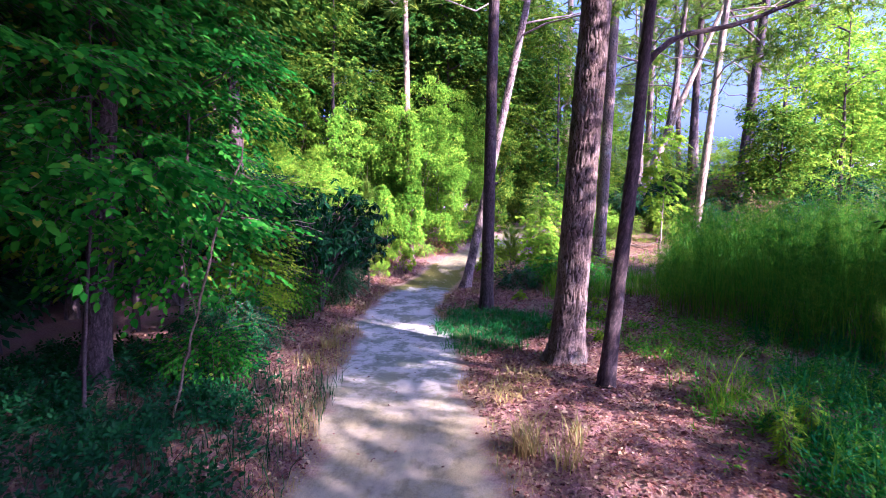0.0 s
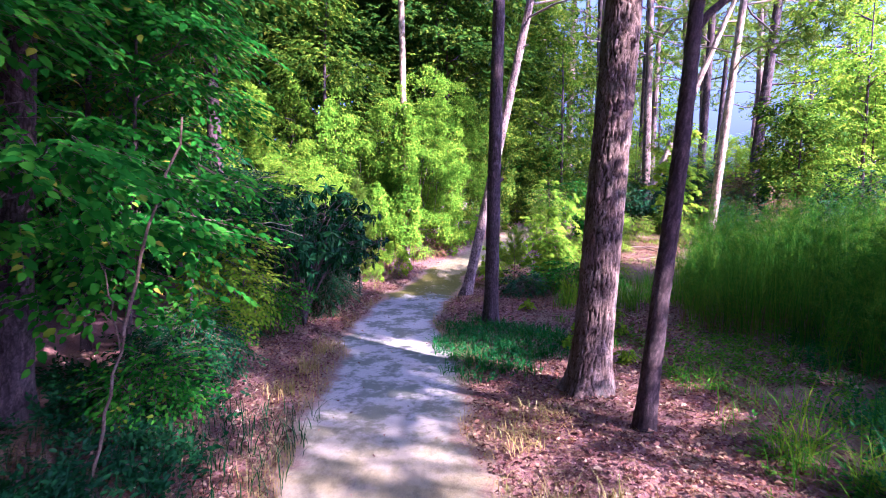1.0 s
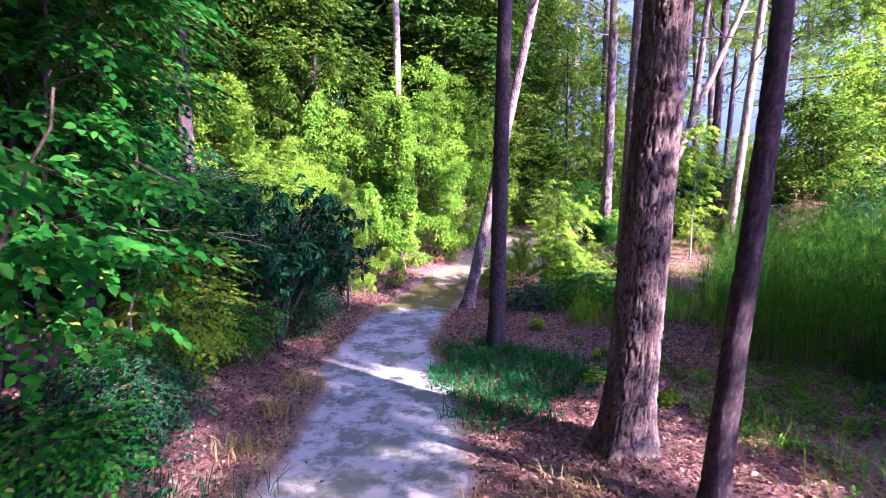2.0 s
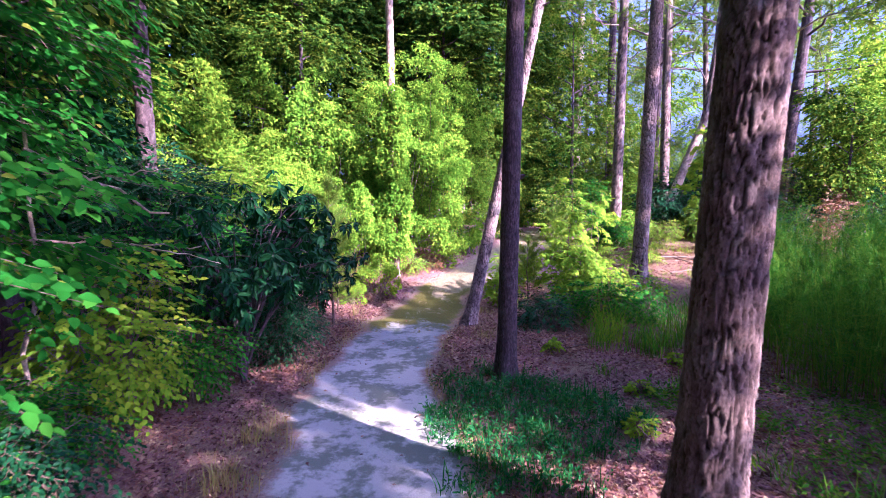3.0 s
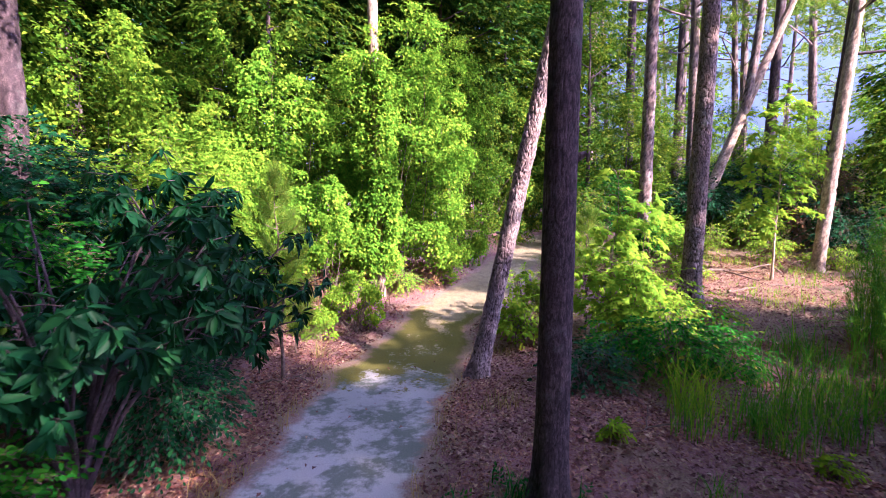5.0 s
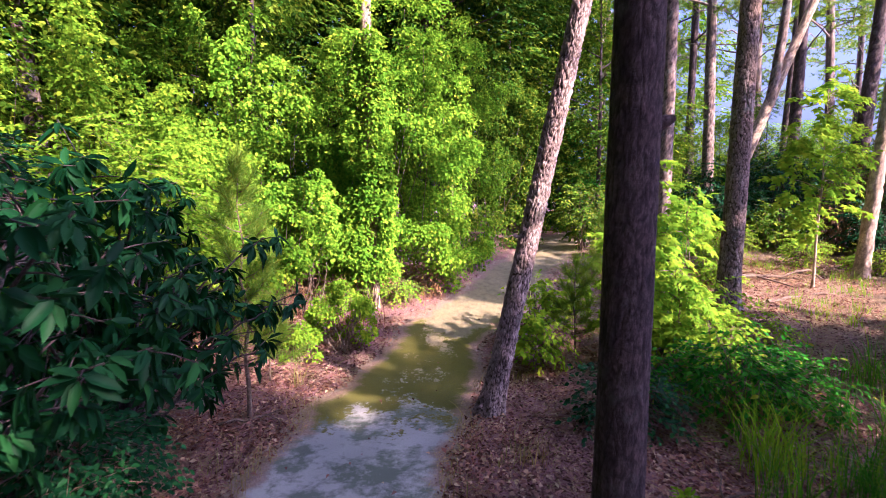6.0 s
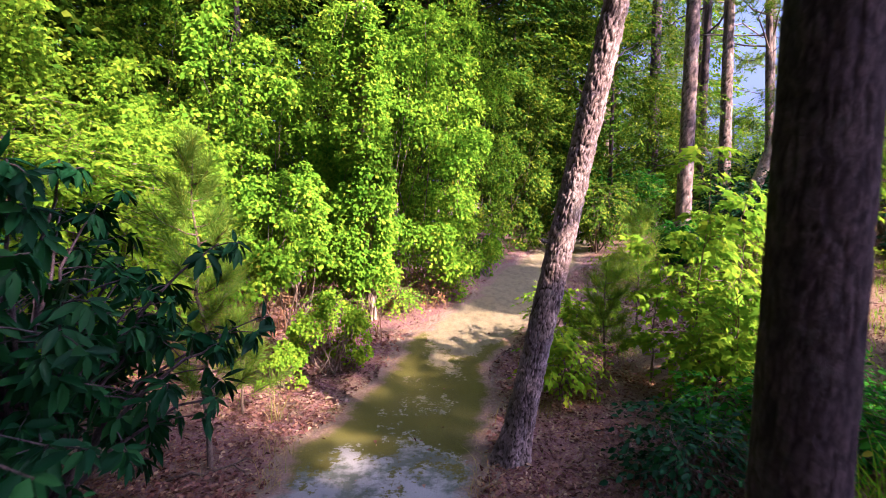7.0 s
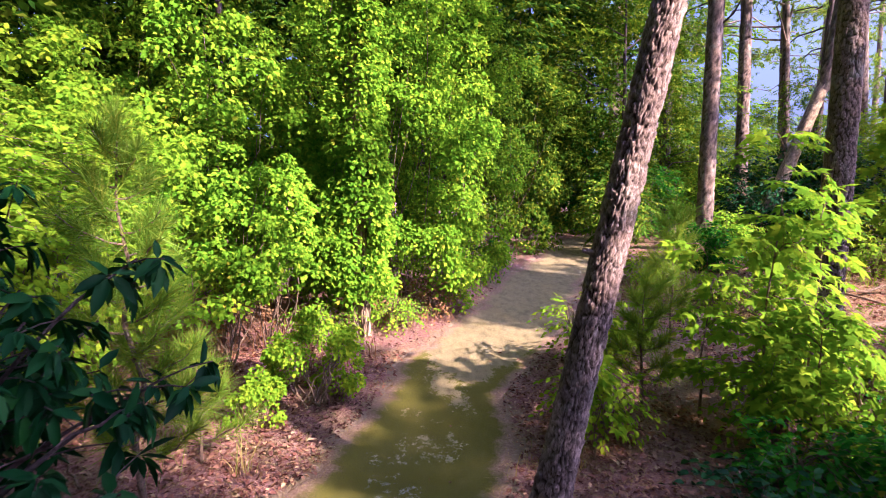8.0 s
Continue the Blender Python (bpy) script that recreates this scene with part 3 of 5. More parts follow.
def pine_tree(x, y, radius, top, lean=(0, 0), mat=None, near=False, relief=0.085, plate=(0.075, 0.12), seed=1, crown_from=9.0, tufts=700, limbs=14, label="", stubs=0):
    rng = np.random.default_rng(seed)
    mat = mat or M_PINE
    th = thing("pine_tree", x, y, z0(x, y) - 0.03, label or "tall straight pine with scaly bark standing in the woods", "pine tree", "pines along the trail")
    k = np.linspace(0, 1, 14)
    sway = np.stack([np.sin(k * 5 + seed), np.cos(k * 4 + seed)], 1) * 0.05 * k[:, None]
    pts = np.stack([lean[0] * k * top + sway[:, 0], lean[1] * k * top + sway[:, 1], k * top], 1)
    rad = radius * (1 - 0.75 * k ** 1.2)
    g = Geo()
    if near:
        add_trunk(g, pts, rad, 120, 480, plate, radius * relief, 0.55, seed)
    else:
        add_trunk(g, pts, rad, 22, 140, (0.09, 0.24), radius * 0.14, 0.35, seed)
    stem = part("trunk", g, mat, th, smooth=True)
    nd = Geo()
    for i in range(limbs):
        h = crown_from + (top - crown_from) * (i + rng.uniform(0, 1)) / limbs
        a = np.array([np.interp(h, pts[:, 2], pts[:, j]) for j in range(3)])
        ang, ln = rng.uniform(0, 6.28), (top - h) * 0.28 + rng.uniform(0.8, 2.0)
        b = a + np.array([math.cos(ang) * ln, math.sin(ang) * ln, rng.uniform(-0.1, 0.6) * ln * 0.6])
        w = bent(rng, a, b, 7, 0.09)
        g = Geo()
        add_trunk(g, w, np.linspace(radius * 0.22, 0.008, 7), 6)
        part("limb", g, mat, stem)
        m = tufts // limbs
        kk = rng.uniform(0.4, 1.0, m) ** 0.7
        c = np.stack([np.interp(kk * 6, np.arange(7), w[:, j]) for j in range(3)], 1) + rng.normal(0, 0.12 + 0.06 * ln, (m, 3)) * [1, 1, 0.4]
        add_tufts(nd, rng, c, unit(b - a) + rng.normal(0, 0.5, (m, 3)) + [0, 0, 0.3], 14, 0.25, 0.0125)
    for i in range(stubs):
        h = rng.uniform(1.5, 7)
        a = np.array([np.interp(h, pts[:, 2], pts[:, j]) for j in range(3)])
        ang = rng.uniform(0, 6.28)
        g = Geo()
        add_trunk(g, bent(rng, a, a + np.array([math.cos(ang), math.sin(ang), 0.2]) * (radius + rng.uniform(0.03, 0.08)), 4, 0.02), np.linspace(0.022, 0.012, 4), 7)
        part("branch_stub", g, mat, stem)
    if tufts:
        part("crown", nd, M_BOUGH, th, "clusters of long green needles", kind="stuff")
    return th


def leafy_tree(x, y, height, spread, low, radius=0.09, lean=(0, 0), seed=1, sprays=1500, count=7, leaf=0.085, width=0.55, mat=None, bark=None, length=0.4, label="", boughs=16, near=False, name="broadleaf_tree", simple=True, layer=0.0, star=False):
    rng = np.random.default_rng(seed)
    th = thing(name, x, y, z0(x, y) - 0.03, label or "leafy broadleaf tree with a thin grey-brown trunk", "tree", "trees in the woods")
    k = np.linspace(0, 1, 9)
    pts = np.stack([lean[0] * k * height, lean[1] * k * height, k * height * 0.93], 1) + rng.normal(0, 0.03, (9, 3)) * k[:, None] * [1, 1, 0]
    g = Geo()
    add_trunk(g, pts, radius * (1 - 0.85 * k), 28 if near else 9, 160 if near else 24, (0.03, 0.09) if near else None, radius * 0.1 if near else 0, 0.3, seed)
    stem = part("trunk", g, bark or M_SMOOTH, th, smooth=True)
    lv, wd = Geo(), Geo()
    n = 7
    tips = []
    for i in range(n):
        h = low + (height - low) * (i + 0.5) / n
        taper = 1.0 - 0.5 * max(0, (i - 2) / n)
        off = rng.uniform(0.15, 0.5) * spread
        ang = rng.uniform(0, 6.28)
        c = np.array([lean[0] * h + math.cos(ang) * off, lean[1] * h + math.sin(ang) * off, h])
        r = np.array([spread * taper * rng.uniform(0.6, 0.95), spread * taper * rng.uniform(0.6, 0.95), (height - low) / n * rng.uniform(0.7, 1.1)])
        p = add_crown(lv, None if simple else wd, rng, c, r, sprays // n, count, leaf, width, length, simple=simple, layer=layer, star=star)
        tips.append(p[rng.integers(0, len(p), max(1, boughs // n))])
    add_boughs(stem, bark or M_SMOOTH, rng, pts, np.concatenate(tips), radius * 0.3)
    if wd.n:
        part("twig_growth", wd, M_TWIG, th, kind="stuff")
    part("crown", lv, mat or M_LEAF, th, "many small green leaves", kind="stuff")
    return th


def shrub(x, y, height, spread, seed=1, sprays=500, count=8, leaf=0.06, width=0.55, mat=None, stems=6, length=0.28, label="", low=0.15, name="shrub", whorl=False, depth=None, group="shrubs beside the trail", gap=-0.15, hang=0.5):
    rng = np.random.default_rng(seed)
    th = thing(name, x, y, z0(x, y) - 0.02, label or "dense green shrub at the edge of the trail", "shrub", group)
    lv, wd = Geo(), Geo()
    mid = (height + low * height) / 2
    sp2 = depth or spread
    targets = []
    for i in range(5):
        a = rng.uniform(0, 6.28)
        c = np.array([math.cos(a) * spread * 0.3, math.sin(a) * sp2 * 0.3, mid * rng.uniform(0.65, 1.2)])
        r = np.array([spread * rng.uniform(0.55, 0.85), sp2 * rng.uniform(0.55, 0.85), (height - low * height) / 2 * rng.uniform(0.6, 0.85)])
        c[2] = min(c[2], height - r[2])
        if whorl:
            q = unit(rng.normal(0, 1, (sprays // 5, 3))) * rng.uniform(0.3, 1, (sprays // 5, 1)) ** 0.5
            p = c + q * r
            add_whorls(lv, rng, p, q * [1, 1, 0.4] + rng.normal(0, 0.3, q.shape) + [0, 0, 0.2], count, leaf, width, hang)
        else:
            p = add_crown(lv, wd, rng, c, r, sprays // 5, count, leaf, width, length, gap, simple=y > 12.4)
        targets.append(p[rng.integers(0, len(p), 24 if whorl else 7)])
    tg = np.concatenate(targets)
    tips = tg[rng.integers(0, len(tg), stems)]
    for b in tips:
        a = np.array([*(rng.normal(0, 0.08, 2)), 0.0])
        w = bent(rng, a, b, 6, 0.07, 0.03 * height)
        st = Geo()
        add_trunk(st, w, np.linspace(0.009 + 0.006 * height, 0.004, 6), 6)
        part("stem", st, M_TWIG, th, smooth=True)
    for b in tg:
        a = tips[np.argmin(np.linalg.norm(tips - b, axis=1) + rng.uniform(0, 0.2, len(tips)))]
        add_trunk(wd, bent(rng, a * 0.55, b, 5, 0.08, 0.03), np.linspace(0.006, 0.002, 5), 4)
    part("twig_growth", wd, M_TWIG, th, kind="stuff")
    part("foliage", lv, mat or M_LEAF, th, kind="stuff")
    return th


g = Geo()
add_leaves(g, np.zeros((1, 3)), np.array([[0, 1.0, 0]]), np.array([[0, 0, 1.0]]), [1.0], [0.37], 0.2, 0.22)
ONE_LEAF = g.mesh("leaf", M_ROSETTE)


def evergreen(x, y, height, spread, seed=1, branches=16, leaf=0.15, lift=0.45):
    """A shrub of spreading branches that end in rosettes of long drooping leaves."""
    rng = np.random.default_rng(seed)
    th = thing("evergreen_shrub", x, y, z0(x, y) - 0.02, "large-leaved evergreen shrub with drooping dark leaves", "shrub", "evergreen shrubs")
    lv, wd, got = Geo(), Geo(), []
    for i in range(branches):
        a = i * 2.4 + rng.uniform(-0.4, 0.4)
        r, h = spread * rng.uniform(0.5, 1.05), height * rng.uniform(lift, 0.95)
        k = np.linspace(0, 1, 8)
        p = np.stack([math.cos(a) * r * k ** 1.5, math.sin(a) * r * k ** 1.5, h * (1.25 * k - 0.25 * k ** 3)], 1) + rng.normal(0, 0.02, (8, 3)) * k[:, None]
        g = Geo()
        add_trunk(g, p, np.linspace(0.017, 0.005, 8), 6)
        part("branch", g, M_SMOOTH, th, smooth=True)
        kk = rng.uniform(3.0, 7, 8)
        c = np.stack([np.interp(kk, np.arange(8), p[:, j]) for j in range(3)], 1)
        w = rng.normal(0, 1, (8, 3)) * [1, 1, 0.35] + [math.cos(a) * 0.7, math.sin(a) * 0.7, 0.15]
        e = c + unit(w) * rng.uniform(0.1, 0.32, (8, 1))
        for s, t in zip(c, e):
            add_trunk(wd, np.stack([s, (s + t) / 2 + [0, 0, 0.01], t]), [0.004, 0.0035, 0.003], 4)
        tips, ways = np.concatenate([e, p[-1:]]), np.concatenate([unit(w), unit(p[-1:] - p[-2:-1])])
        got.append(add_whorls(None, rng, tips, ways + [0, 0, 0.2], 9, leaf, 0.37, 0.9))
    part("twig_growth", wd, M_SMOOTH, th, kind="stuff")
    p, d, n, size = (np.concatenate(v) for v in zip(*got))
    single = np.zeros(len(p), bool)
    single[np.argsort(-p[:, 0] + 0.4 * p[:, 1])[:240]] = True
    rest = ~single
    add_leaves(lv, p[rest], d[rest], n[rest], size[rest], size[rest] * 0.37, 0.2, 0.22)
    part("foliage", lv, M_DARK, th, kind="stuff")
    for k in np.nonzero(single)[0]:
        y = unit(d[k])
        s = unit(np.cross(y, n[k]))
        ob = new("leaf", ONE_LEAF)
        ob.parent = th
        m = Matrix.Identity(4)
        for j, a in enumerate((s, y, np.cross(s, y))):
            m.col[j].xyz = a * size[k]
        m.col[3].xyz = p[k]
        ob.matrix_basis = m
    return th


def vine_mass(x, y, height, spread, depth, seed=1, clumps=260, leaf=0.054, mat=None, label="tall curtain of vines draped over the trees", name="vine_mass", category="vines", group="vine masses", per=165, size=0.33, foot=0.0, strands=20):
    """A lumpy drape of leafy clumps with dark gaps between them and hanging strands."""
    rng = np.random.default_rng(seed)
    th = thing(name, x, y, z0(x, y), label, category, group)
    lv, wd = Geo(), Geo()
    ph = rng.uniform(0, 6, 8)
    a = rng.uniform(0, 2 * math.pi, clumps)
    k = foot + (1 - foot) * rng.uniform(0, 1, clumps) ** 0.9
    top = height * (0.84 + 0.10 * np.sin(a * 2 + ph[4]) + 0.08 * np.sin(a * 5 + ph[5]))
    prof = np.sqrt(np.clip(1.02 - k ** 4, 0, 1)) * (0.70 + 0.32 * np.sin(k * 2.6))
    bulge = 1 + 0.2 * np.sin(a * 3 + ph[0] + 2 * k) + 0.15 * np.sin(a * 5 + ph[1] - 5 * k)
    r = bulge * prof * rng.uniform(0.6, 1.0, clumps) ** 0.6
    c = np.stack([np.cos(a) * spread * r, np.sin(a) * depth * r, k * top], 1)
    out = unit(np.stack([np.cos(a) / spread, np.sin(a) / depth, 0.1 + k * 0.9], 1))
    hole = np.sin(a * 4 + ph[6] + 3 * k) + np.sin(k * height * 3.2 + ph[7] + 2 * a) + rng.normal(0, 0.35, clumps)
    c, out = c[hole > -0.55], out[hole > -0.55]
    clumps = len(c)
    rad = rng.uniform(0.5, 1.15, clumps) * size
    q = unit(rng.normal(0, 1, (clumps, per, 3)) + out[:, None] * 0.9 + [0, 0, 0.35])
    p = c[:, None] + q * rad[:, None, None] * rng.uniform(0.55, 1.0, (clumps, per, 1)) * [1, 1, 0.75]
    d = rng.normal(0, 0.5, q.shape) + q * 0.7 - [0, 0, 0.55]
    n = q * 0.55 + LIGHT * 0.8 + [0, 0, 0.2] + rng.normal(0, 0.36, q.shape)
    sz = rng.uniform(0.55, 1.2, clumps * per) * leaf
    add_leaves(lv, p.reshape(-1, 3), d.reshape(-1, 3), n.reshape(-1, 3), sz, sz * rng.uniform(0.6, 0.85, len(sz)), 0.2, 0.14, y > 15.6)
    for i in range(14):
        b = c[rng.integers(0, clumps)]
        add_trunk(wd, bent(rng, (rng.normal(0, 0.15) * spread, rng.normal(0, 0.15) * depth, 0), b, 8, 0.06), np.linspace(0.008, 0.003, 8), 4)
    for i in range(strands):
        s = c[rng.integers(0, clumps)] * [1.08, 1.08, 1]
        w = bent(rng, s, s + np.array([0, 0, -rng.uniform(0.4, 1.1)]), 9, 0.06)
        add_trunk(wd, w, np.full(9, 0.003), 3)
        kk = rng.uniform(0, 8, 34)
        t = np.stack([np.interp(kk, np.arange(9), w[:, j]) for j in range(3)], 1)
        sz = rng.uniform(0.6, 1.2, 34) * leaf
        add_leaves(lv, t, rng.normal(0, 0.6, (34, 3)) - [0, 0, 0.6], rng.normal(0, 0.4, (34, 3)) + [0, -0.5, 0.5], sz, sz * 0.75, simple=True)
    part("vine_stem", wd, M_TWIG, th, kind="stuff")
    part("foliage", lv, mat or M_VINE, th, kind="stuff")
    return th


def young_pine(x, y, height, spread, seed=1, label="young pine with long soft green needles"):
    rng = np.random.default_rng(seed)
    th = thing("pine_sapling", x, y, z0(x, y) - 0.02, label, "pine sapling", "young pines")
    g = Geo()
    st = bent(rng, (0, 0, 0), (rng.normal(0, 0.04), rng.normal(0, 0.04), height * 0.9), 8, 0.02)
    add_trunk(g, st, np.linspace(0.008 + height * 0.006, 0.004, 8), 8)
    stem = part("trunk", g, M_TWIG, th, smooth=True)
    nd = Geo()
    add_tufts(nd, rng, st[-1:] + [[0, 0, 0.05]], np.array([[0, 0, 1.0]]), 220, 0.22, 0.0022, 0.8)
    n = max(6, int(height * 13))
    for i in range(n):
        h = height * (0.22 + 0.68 * i / n)
        a0 = np.array([np.interp(h, st[:, 2], st[:, j]) for j in range(3)])
        ang, ln = i * 2.4 + rng.uniform(-0.4, 0.4), spread * (1.1 - 0.7 * h / height) * rng.uniform(0.7, 1.1)
        b = a0 + np.array([math.cos(ang) * ln, math.sin(ang) * ln, ln * 0.55])
        w = bent(rng, a0, b, 5, 0.04, -0.03)
        g = Geo()
        add_trunk(g, w, np.linspace(0.007, 0.003, 5), 5)
        part("branch", g, M_TWIG, stem)
        kk = rng.uniform(0.8, 4, 8)
        c = np.stack([np.interp(kk, np.arange(5), w[:, j]) for j in range(3)], 1)
        add_tufts(nd, rng, c, np.repeat((b - a0)[None], 8, 0) + [0, 0, 0.25], 30, 0.2, 0.0021, 0.8)
    part("needles", nd, M_NEEDLE, th, kind="stuff")
    return th


# the pines and trunks beside the trail
pine_tree(1.37, 5.87, 0.178, 19, (0.068, 0.01), near=True, plate=(0.036, 0.2), relief=0.11, seed=11, tufts=500, label="big pine with thick scaly grey-brown bark beside the trail")
slender = pine_tree(0.72, 8.74, 0.101, 15, (0.013, -0.012), M_SMOOTH, near=True, relief=0.05, plate=(0.03, 0.11), seed=12, tufts=400, crown_from=8, label="slender dark-barked pine at the edge of the trail")
g = Geo()
add_trunk(g, [(0.10, -0.03, 2.12), (0.14, -0.045, 2.14), (0.165, -0.05, 2.15)], [0.03, 0.022, 0.012], 9)
part("branch_stub", g, M_SMOOTH, slender, "short broken knot", smooth=True)
pine_tree(0.466, 11.18, 0.094, 13, (0.208, -0.008), M_FLAKE, near=True, relief=0.22, plate=(0.036, 0.06), seed=13, tufts=1100, limbs=16, crown_from=4.7, label="leaning pine with pale flaking bark beside the trail", stubs=2)
pine_tree(-0.906, 14.49, 0.095, 18, (-0.011, 0.0), M_PALE, seed=14, label="pale-barked pine rising out of a mass of vines")
pine_tree(4.10, 14.08, 0.15, 19, (0.048, 0.025), M_PINE, near=True, relief=0.11, plate=(0.05, 0.09), seed=15, tufts=500, crown_from=8, label="straight pine with plated bark at the edge of a clearing")
pine_tree(5.16, 18.8, 0.16, 19, (0.016, 0.0), M_PINE, seed=16, crown_from=8)
forked = pine_tree(6.80, 19.9, 0.15, 11, (0.40, 0.0), M_PALE, seed=17, tufts=300, limbs=8, crown_from=7, label="pale forked trunk leaning steeply over the clearing")
g = Geo()
add_trunk(g, [(1.35 + 0.12 * h + 0.04 * math.sin(h), 0.0, 3.3 + h) for h in np.linspace(0, 8.5, 12)], np.linspace(0.12, 0.05, 12), 16, 90, (0.09, 0.24), 0.014)
part("fork", g, M_PINE, forked, "upright second stem of the fork", smooth=True)
pine_tree(7.44, 15.9, 0.12, 17, (0.084, -0.02), M_PALE, seed=18, tufts=1300, limbs=18, crown_from=4.6)
pine_tree(12.0, 22.1, 0.22, 19, (0.09, 0.0), M_SMOOTH, seed=19, tufts=1600, limbs=20, crown_from=5)
pine_tree(5.9, 26.6, 0.2, 20, (0.02, 0.0), M_PALE, seed=20, tufts=700, crown_from=8)
pine_tree(-4.25, 11.3, 0.14, 18, (-0.013, 0.0), M_SMOOTH, seed=21, tufts=400)
pine_tree(-3.4, 5.13, 0.125, 14, (0.09, 0.0), M_SMOOTH, near=True, plate=(0.04, 0.12), seed=22, tufts=300, crown_from=7, label="dark-barked trunk standing among leafy shrubs")

# the slim tree with a long arching limb
slim = leafy_tree(1.547, 4.97, 9.0, 1.6, 5.0, 0.077, (0.082, -0.009), 31, 500, near=True, label="slim grey-barked tree with one long arching limb")
rng = np.random.default_rng(5)
g = Geo()
fork = np.array([0.24, 0.0, 2.95])
arch = np.array([fork + np.array([0.9, 0.1, 0.95]) * k + np.array([0.75, 0.15, -0.25]) * k * k + [0, 0, 0.06 * math.sin(k * 7)] for k in np.linspace(0, 1.6, 14)])
add_trunk(g, arch, np.linspace(0.032, 0.008, 14), 10, 60, (0.03, 0.09), 0.003)
part("arching_limb", g, M_SMOOTH, slim, "long bare arching limb", smooth=True)

# woods ahead and all around
far_rng = np.random.default_rng(77)
masters = [pine_tree(9.5, 27, 0.16, 19, (0.02, 0), M_SMOOTH, seed=41, tufts=1200, limbs=17, crown_from=6), pine_tree(14.0, 30, 0.19, 21, (-0.02, 0.01), M_PINE, seed=42, tufts=1200, limbs=17, crown_from=6.5),
           pine_tree(8.0, 33, 0.14, 18, (0.03, 0), M_PINE, seed=43, tufts=1100, limbs=16, crown_from=5.5)]
for i, (x, y) in enumerate([(6.6, 24.0), (8.4, 23.2), (11.2, 25.5), (13.1, 27.2), (16.5, 29.0), (18.0, 24.5), (20.5, 33.0), (10.5, 38.0), (15.0, 41.0), (5.0, 35.0), (22.0, 40.0), (26.0, 36.0),
                            (1.5, 30.0), (-2.5, 27.0), (-6.5, 24.0), (-8.5, 18.5), (-10.0, 13.0), (-6.5, 16.0), (-7.0, 8.5), (29.0, 44.0), (18.0, 47.0), (9.7, 21.4), (12.5, 33.5)]):
    m = masters[i % 3]
    s = far_rng.uniform(0.85, 1.15)
    copy_thing(m, pose(x, y, z0(x, y) - 0.05, far_rng.uniform(-2, 2), far_rng.uniform(-2, 3), far_rng.uniform(0, 360)) @ Matrix.Diagonal((s, s, s, 1)))

woods = [leafy_tree(-3.6, 17.5, 8.5, 2.6, 1.2, 0.1, (0.02, 0), 51, 2100, 7, 0.125, mat=M_FAR), leafy_tree(0.2, 20.5, 9.5, 2.8, 1.0, 0.1, (0, 0), 52, 2200, 7, 0.125, mat=M_FAR),
         leafy_tree(-7.2, 14.0, 9.0, 2.8, 1.4, 0.11, (0, 0), 53, 2100, 7, 0.125, mat=M_FAR)]
woods.append(leafy_tree(-1.0, 30.0, 9.0, 2.8, 1.2, 0.11, (0, 0), 57, 1100, 7, 0.19, mat=M_FAR, boughs=8))
# leaf colour raised to stand in for sunlight on trees beyond the clearing
woods.append(leafy_tree(15.8, 22.0, 8.5, 2.4, 1.0, 0.1, (0, 0), 58, 1300, 7, 0.15, mat=M_VINE, boughs=10, label="broadleaf tree beyond the clearing, leaves brightened for sunlight"))
for i, (x, y, s) in enumerate([(-5.5, 20.5, 1.1), (-1.6, 23.5, 1.25), (2.4, 24.5, 1.2), (4.6, 21.8, 0.8), (3.6, 29.5, 1.35), (-4.5, 27.5, 1.4), (-9.5, 22.0, 1.3), (-10.5, 16.5, 1.2), (-9.0, 10.5, 1.1), (-6.3, 11.0, 0.95),
                               (-7.5, 6.5, 1.0), (-5.6, 8.0, 0.9), (-9.5, 3.5, 1.1), (-6.0, 3.2, 0.9), (0.5, 34.0, 1.6), (12.0, 38.0, 1.0), (-12.0, 30.0, 1.6), (-7.0, 33.0, 1.6),
                               (17.0, 36.0, 0.6), (21.0, 30.0, 0.75), (24.0, 42.0, 0.7), (14.5, 25.0, 0.42), (18.5, 21.0, 0.75), (15.0, 17.0, 0.7), (29.0, 38.0, 0.9), (35.0, 45.0, 1.1), (6.8, 24.5, 0.55), (10.2, 30.0, 0.55), (8.6, 25.0, 0.45), (11.0, 27.5, 0.5), (6.0, 22.5, 0.45), (8.8, 21.0, 0.4), (13.0, 21.5, 0.4), (16.0, 23.5, 0.75), (19.0, 27.0, 0.85), (16.5, 31.0, 0.5), (13.5, 18.0, 0.6), (22.0, 24.0, 0.9), (27.0, 31.0, 1.0), (32.0, 37.0, 1.1), (38.0, 42.0, 1.2), (-3.0, 31.0, 1.7), (-8.3, 15.5, 1.3), (-8.4, 19.0, 1.5), (-8.2, 12.2, 1.2), (-9.0, 27.0, 1.6), (-13.0, 21.0, 1.6), (-14.0, 13.0, 1.5), (4.5, 33.0, 1.6), (-0.5, 27.5, 1.5), (-7.0, 20.0, 1.5), (6.0, 28.0, 1.1), (4.8, 25.5, 0.9), (14.0, 36.0, 1.3)]):
    m = woods[4 if x > 9.5 else 3 if y > 25.5 or x < -8.5 else (i * 7 + 1) % 3]
    copy_thing(m, pose(x, y, z0(x, y) - 0.05, 0, 0, far_rng.uniform(0, 360)) @ Matrix.Diagonal((s, s, s, 1)))

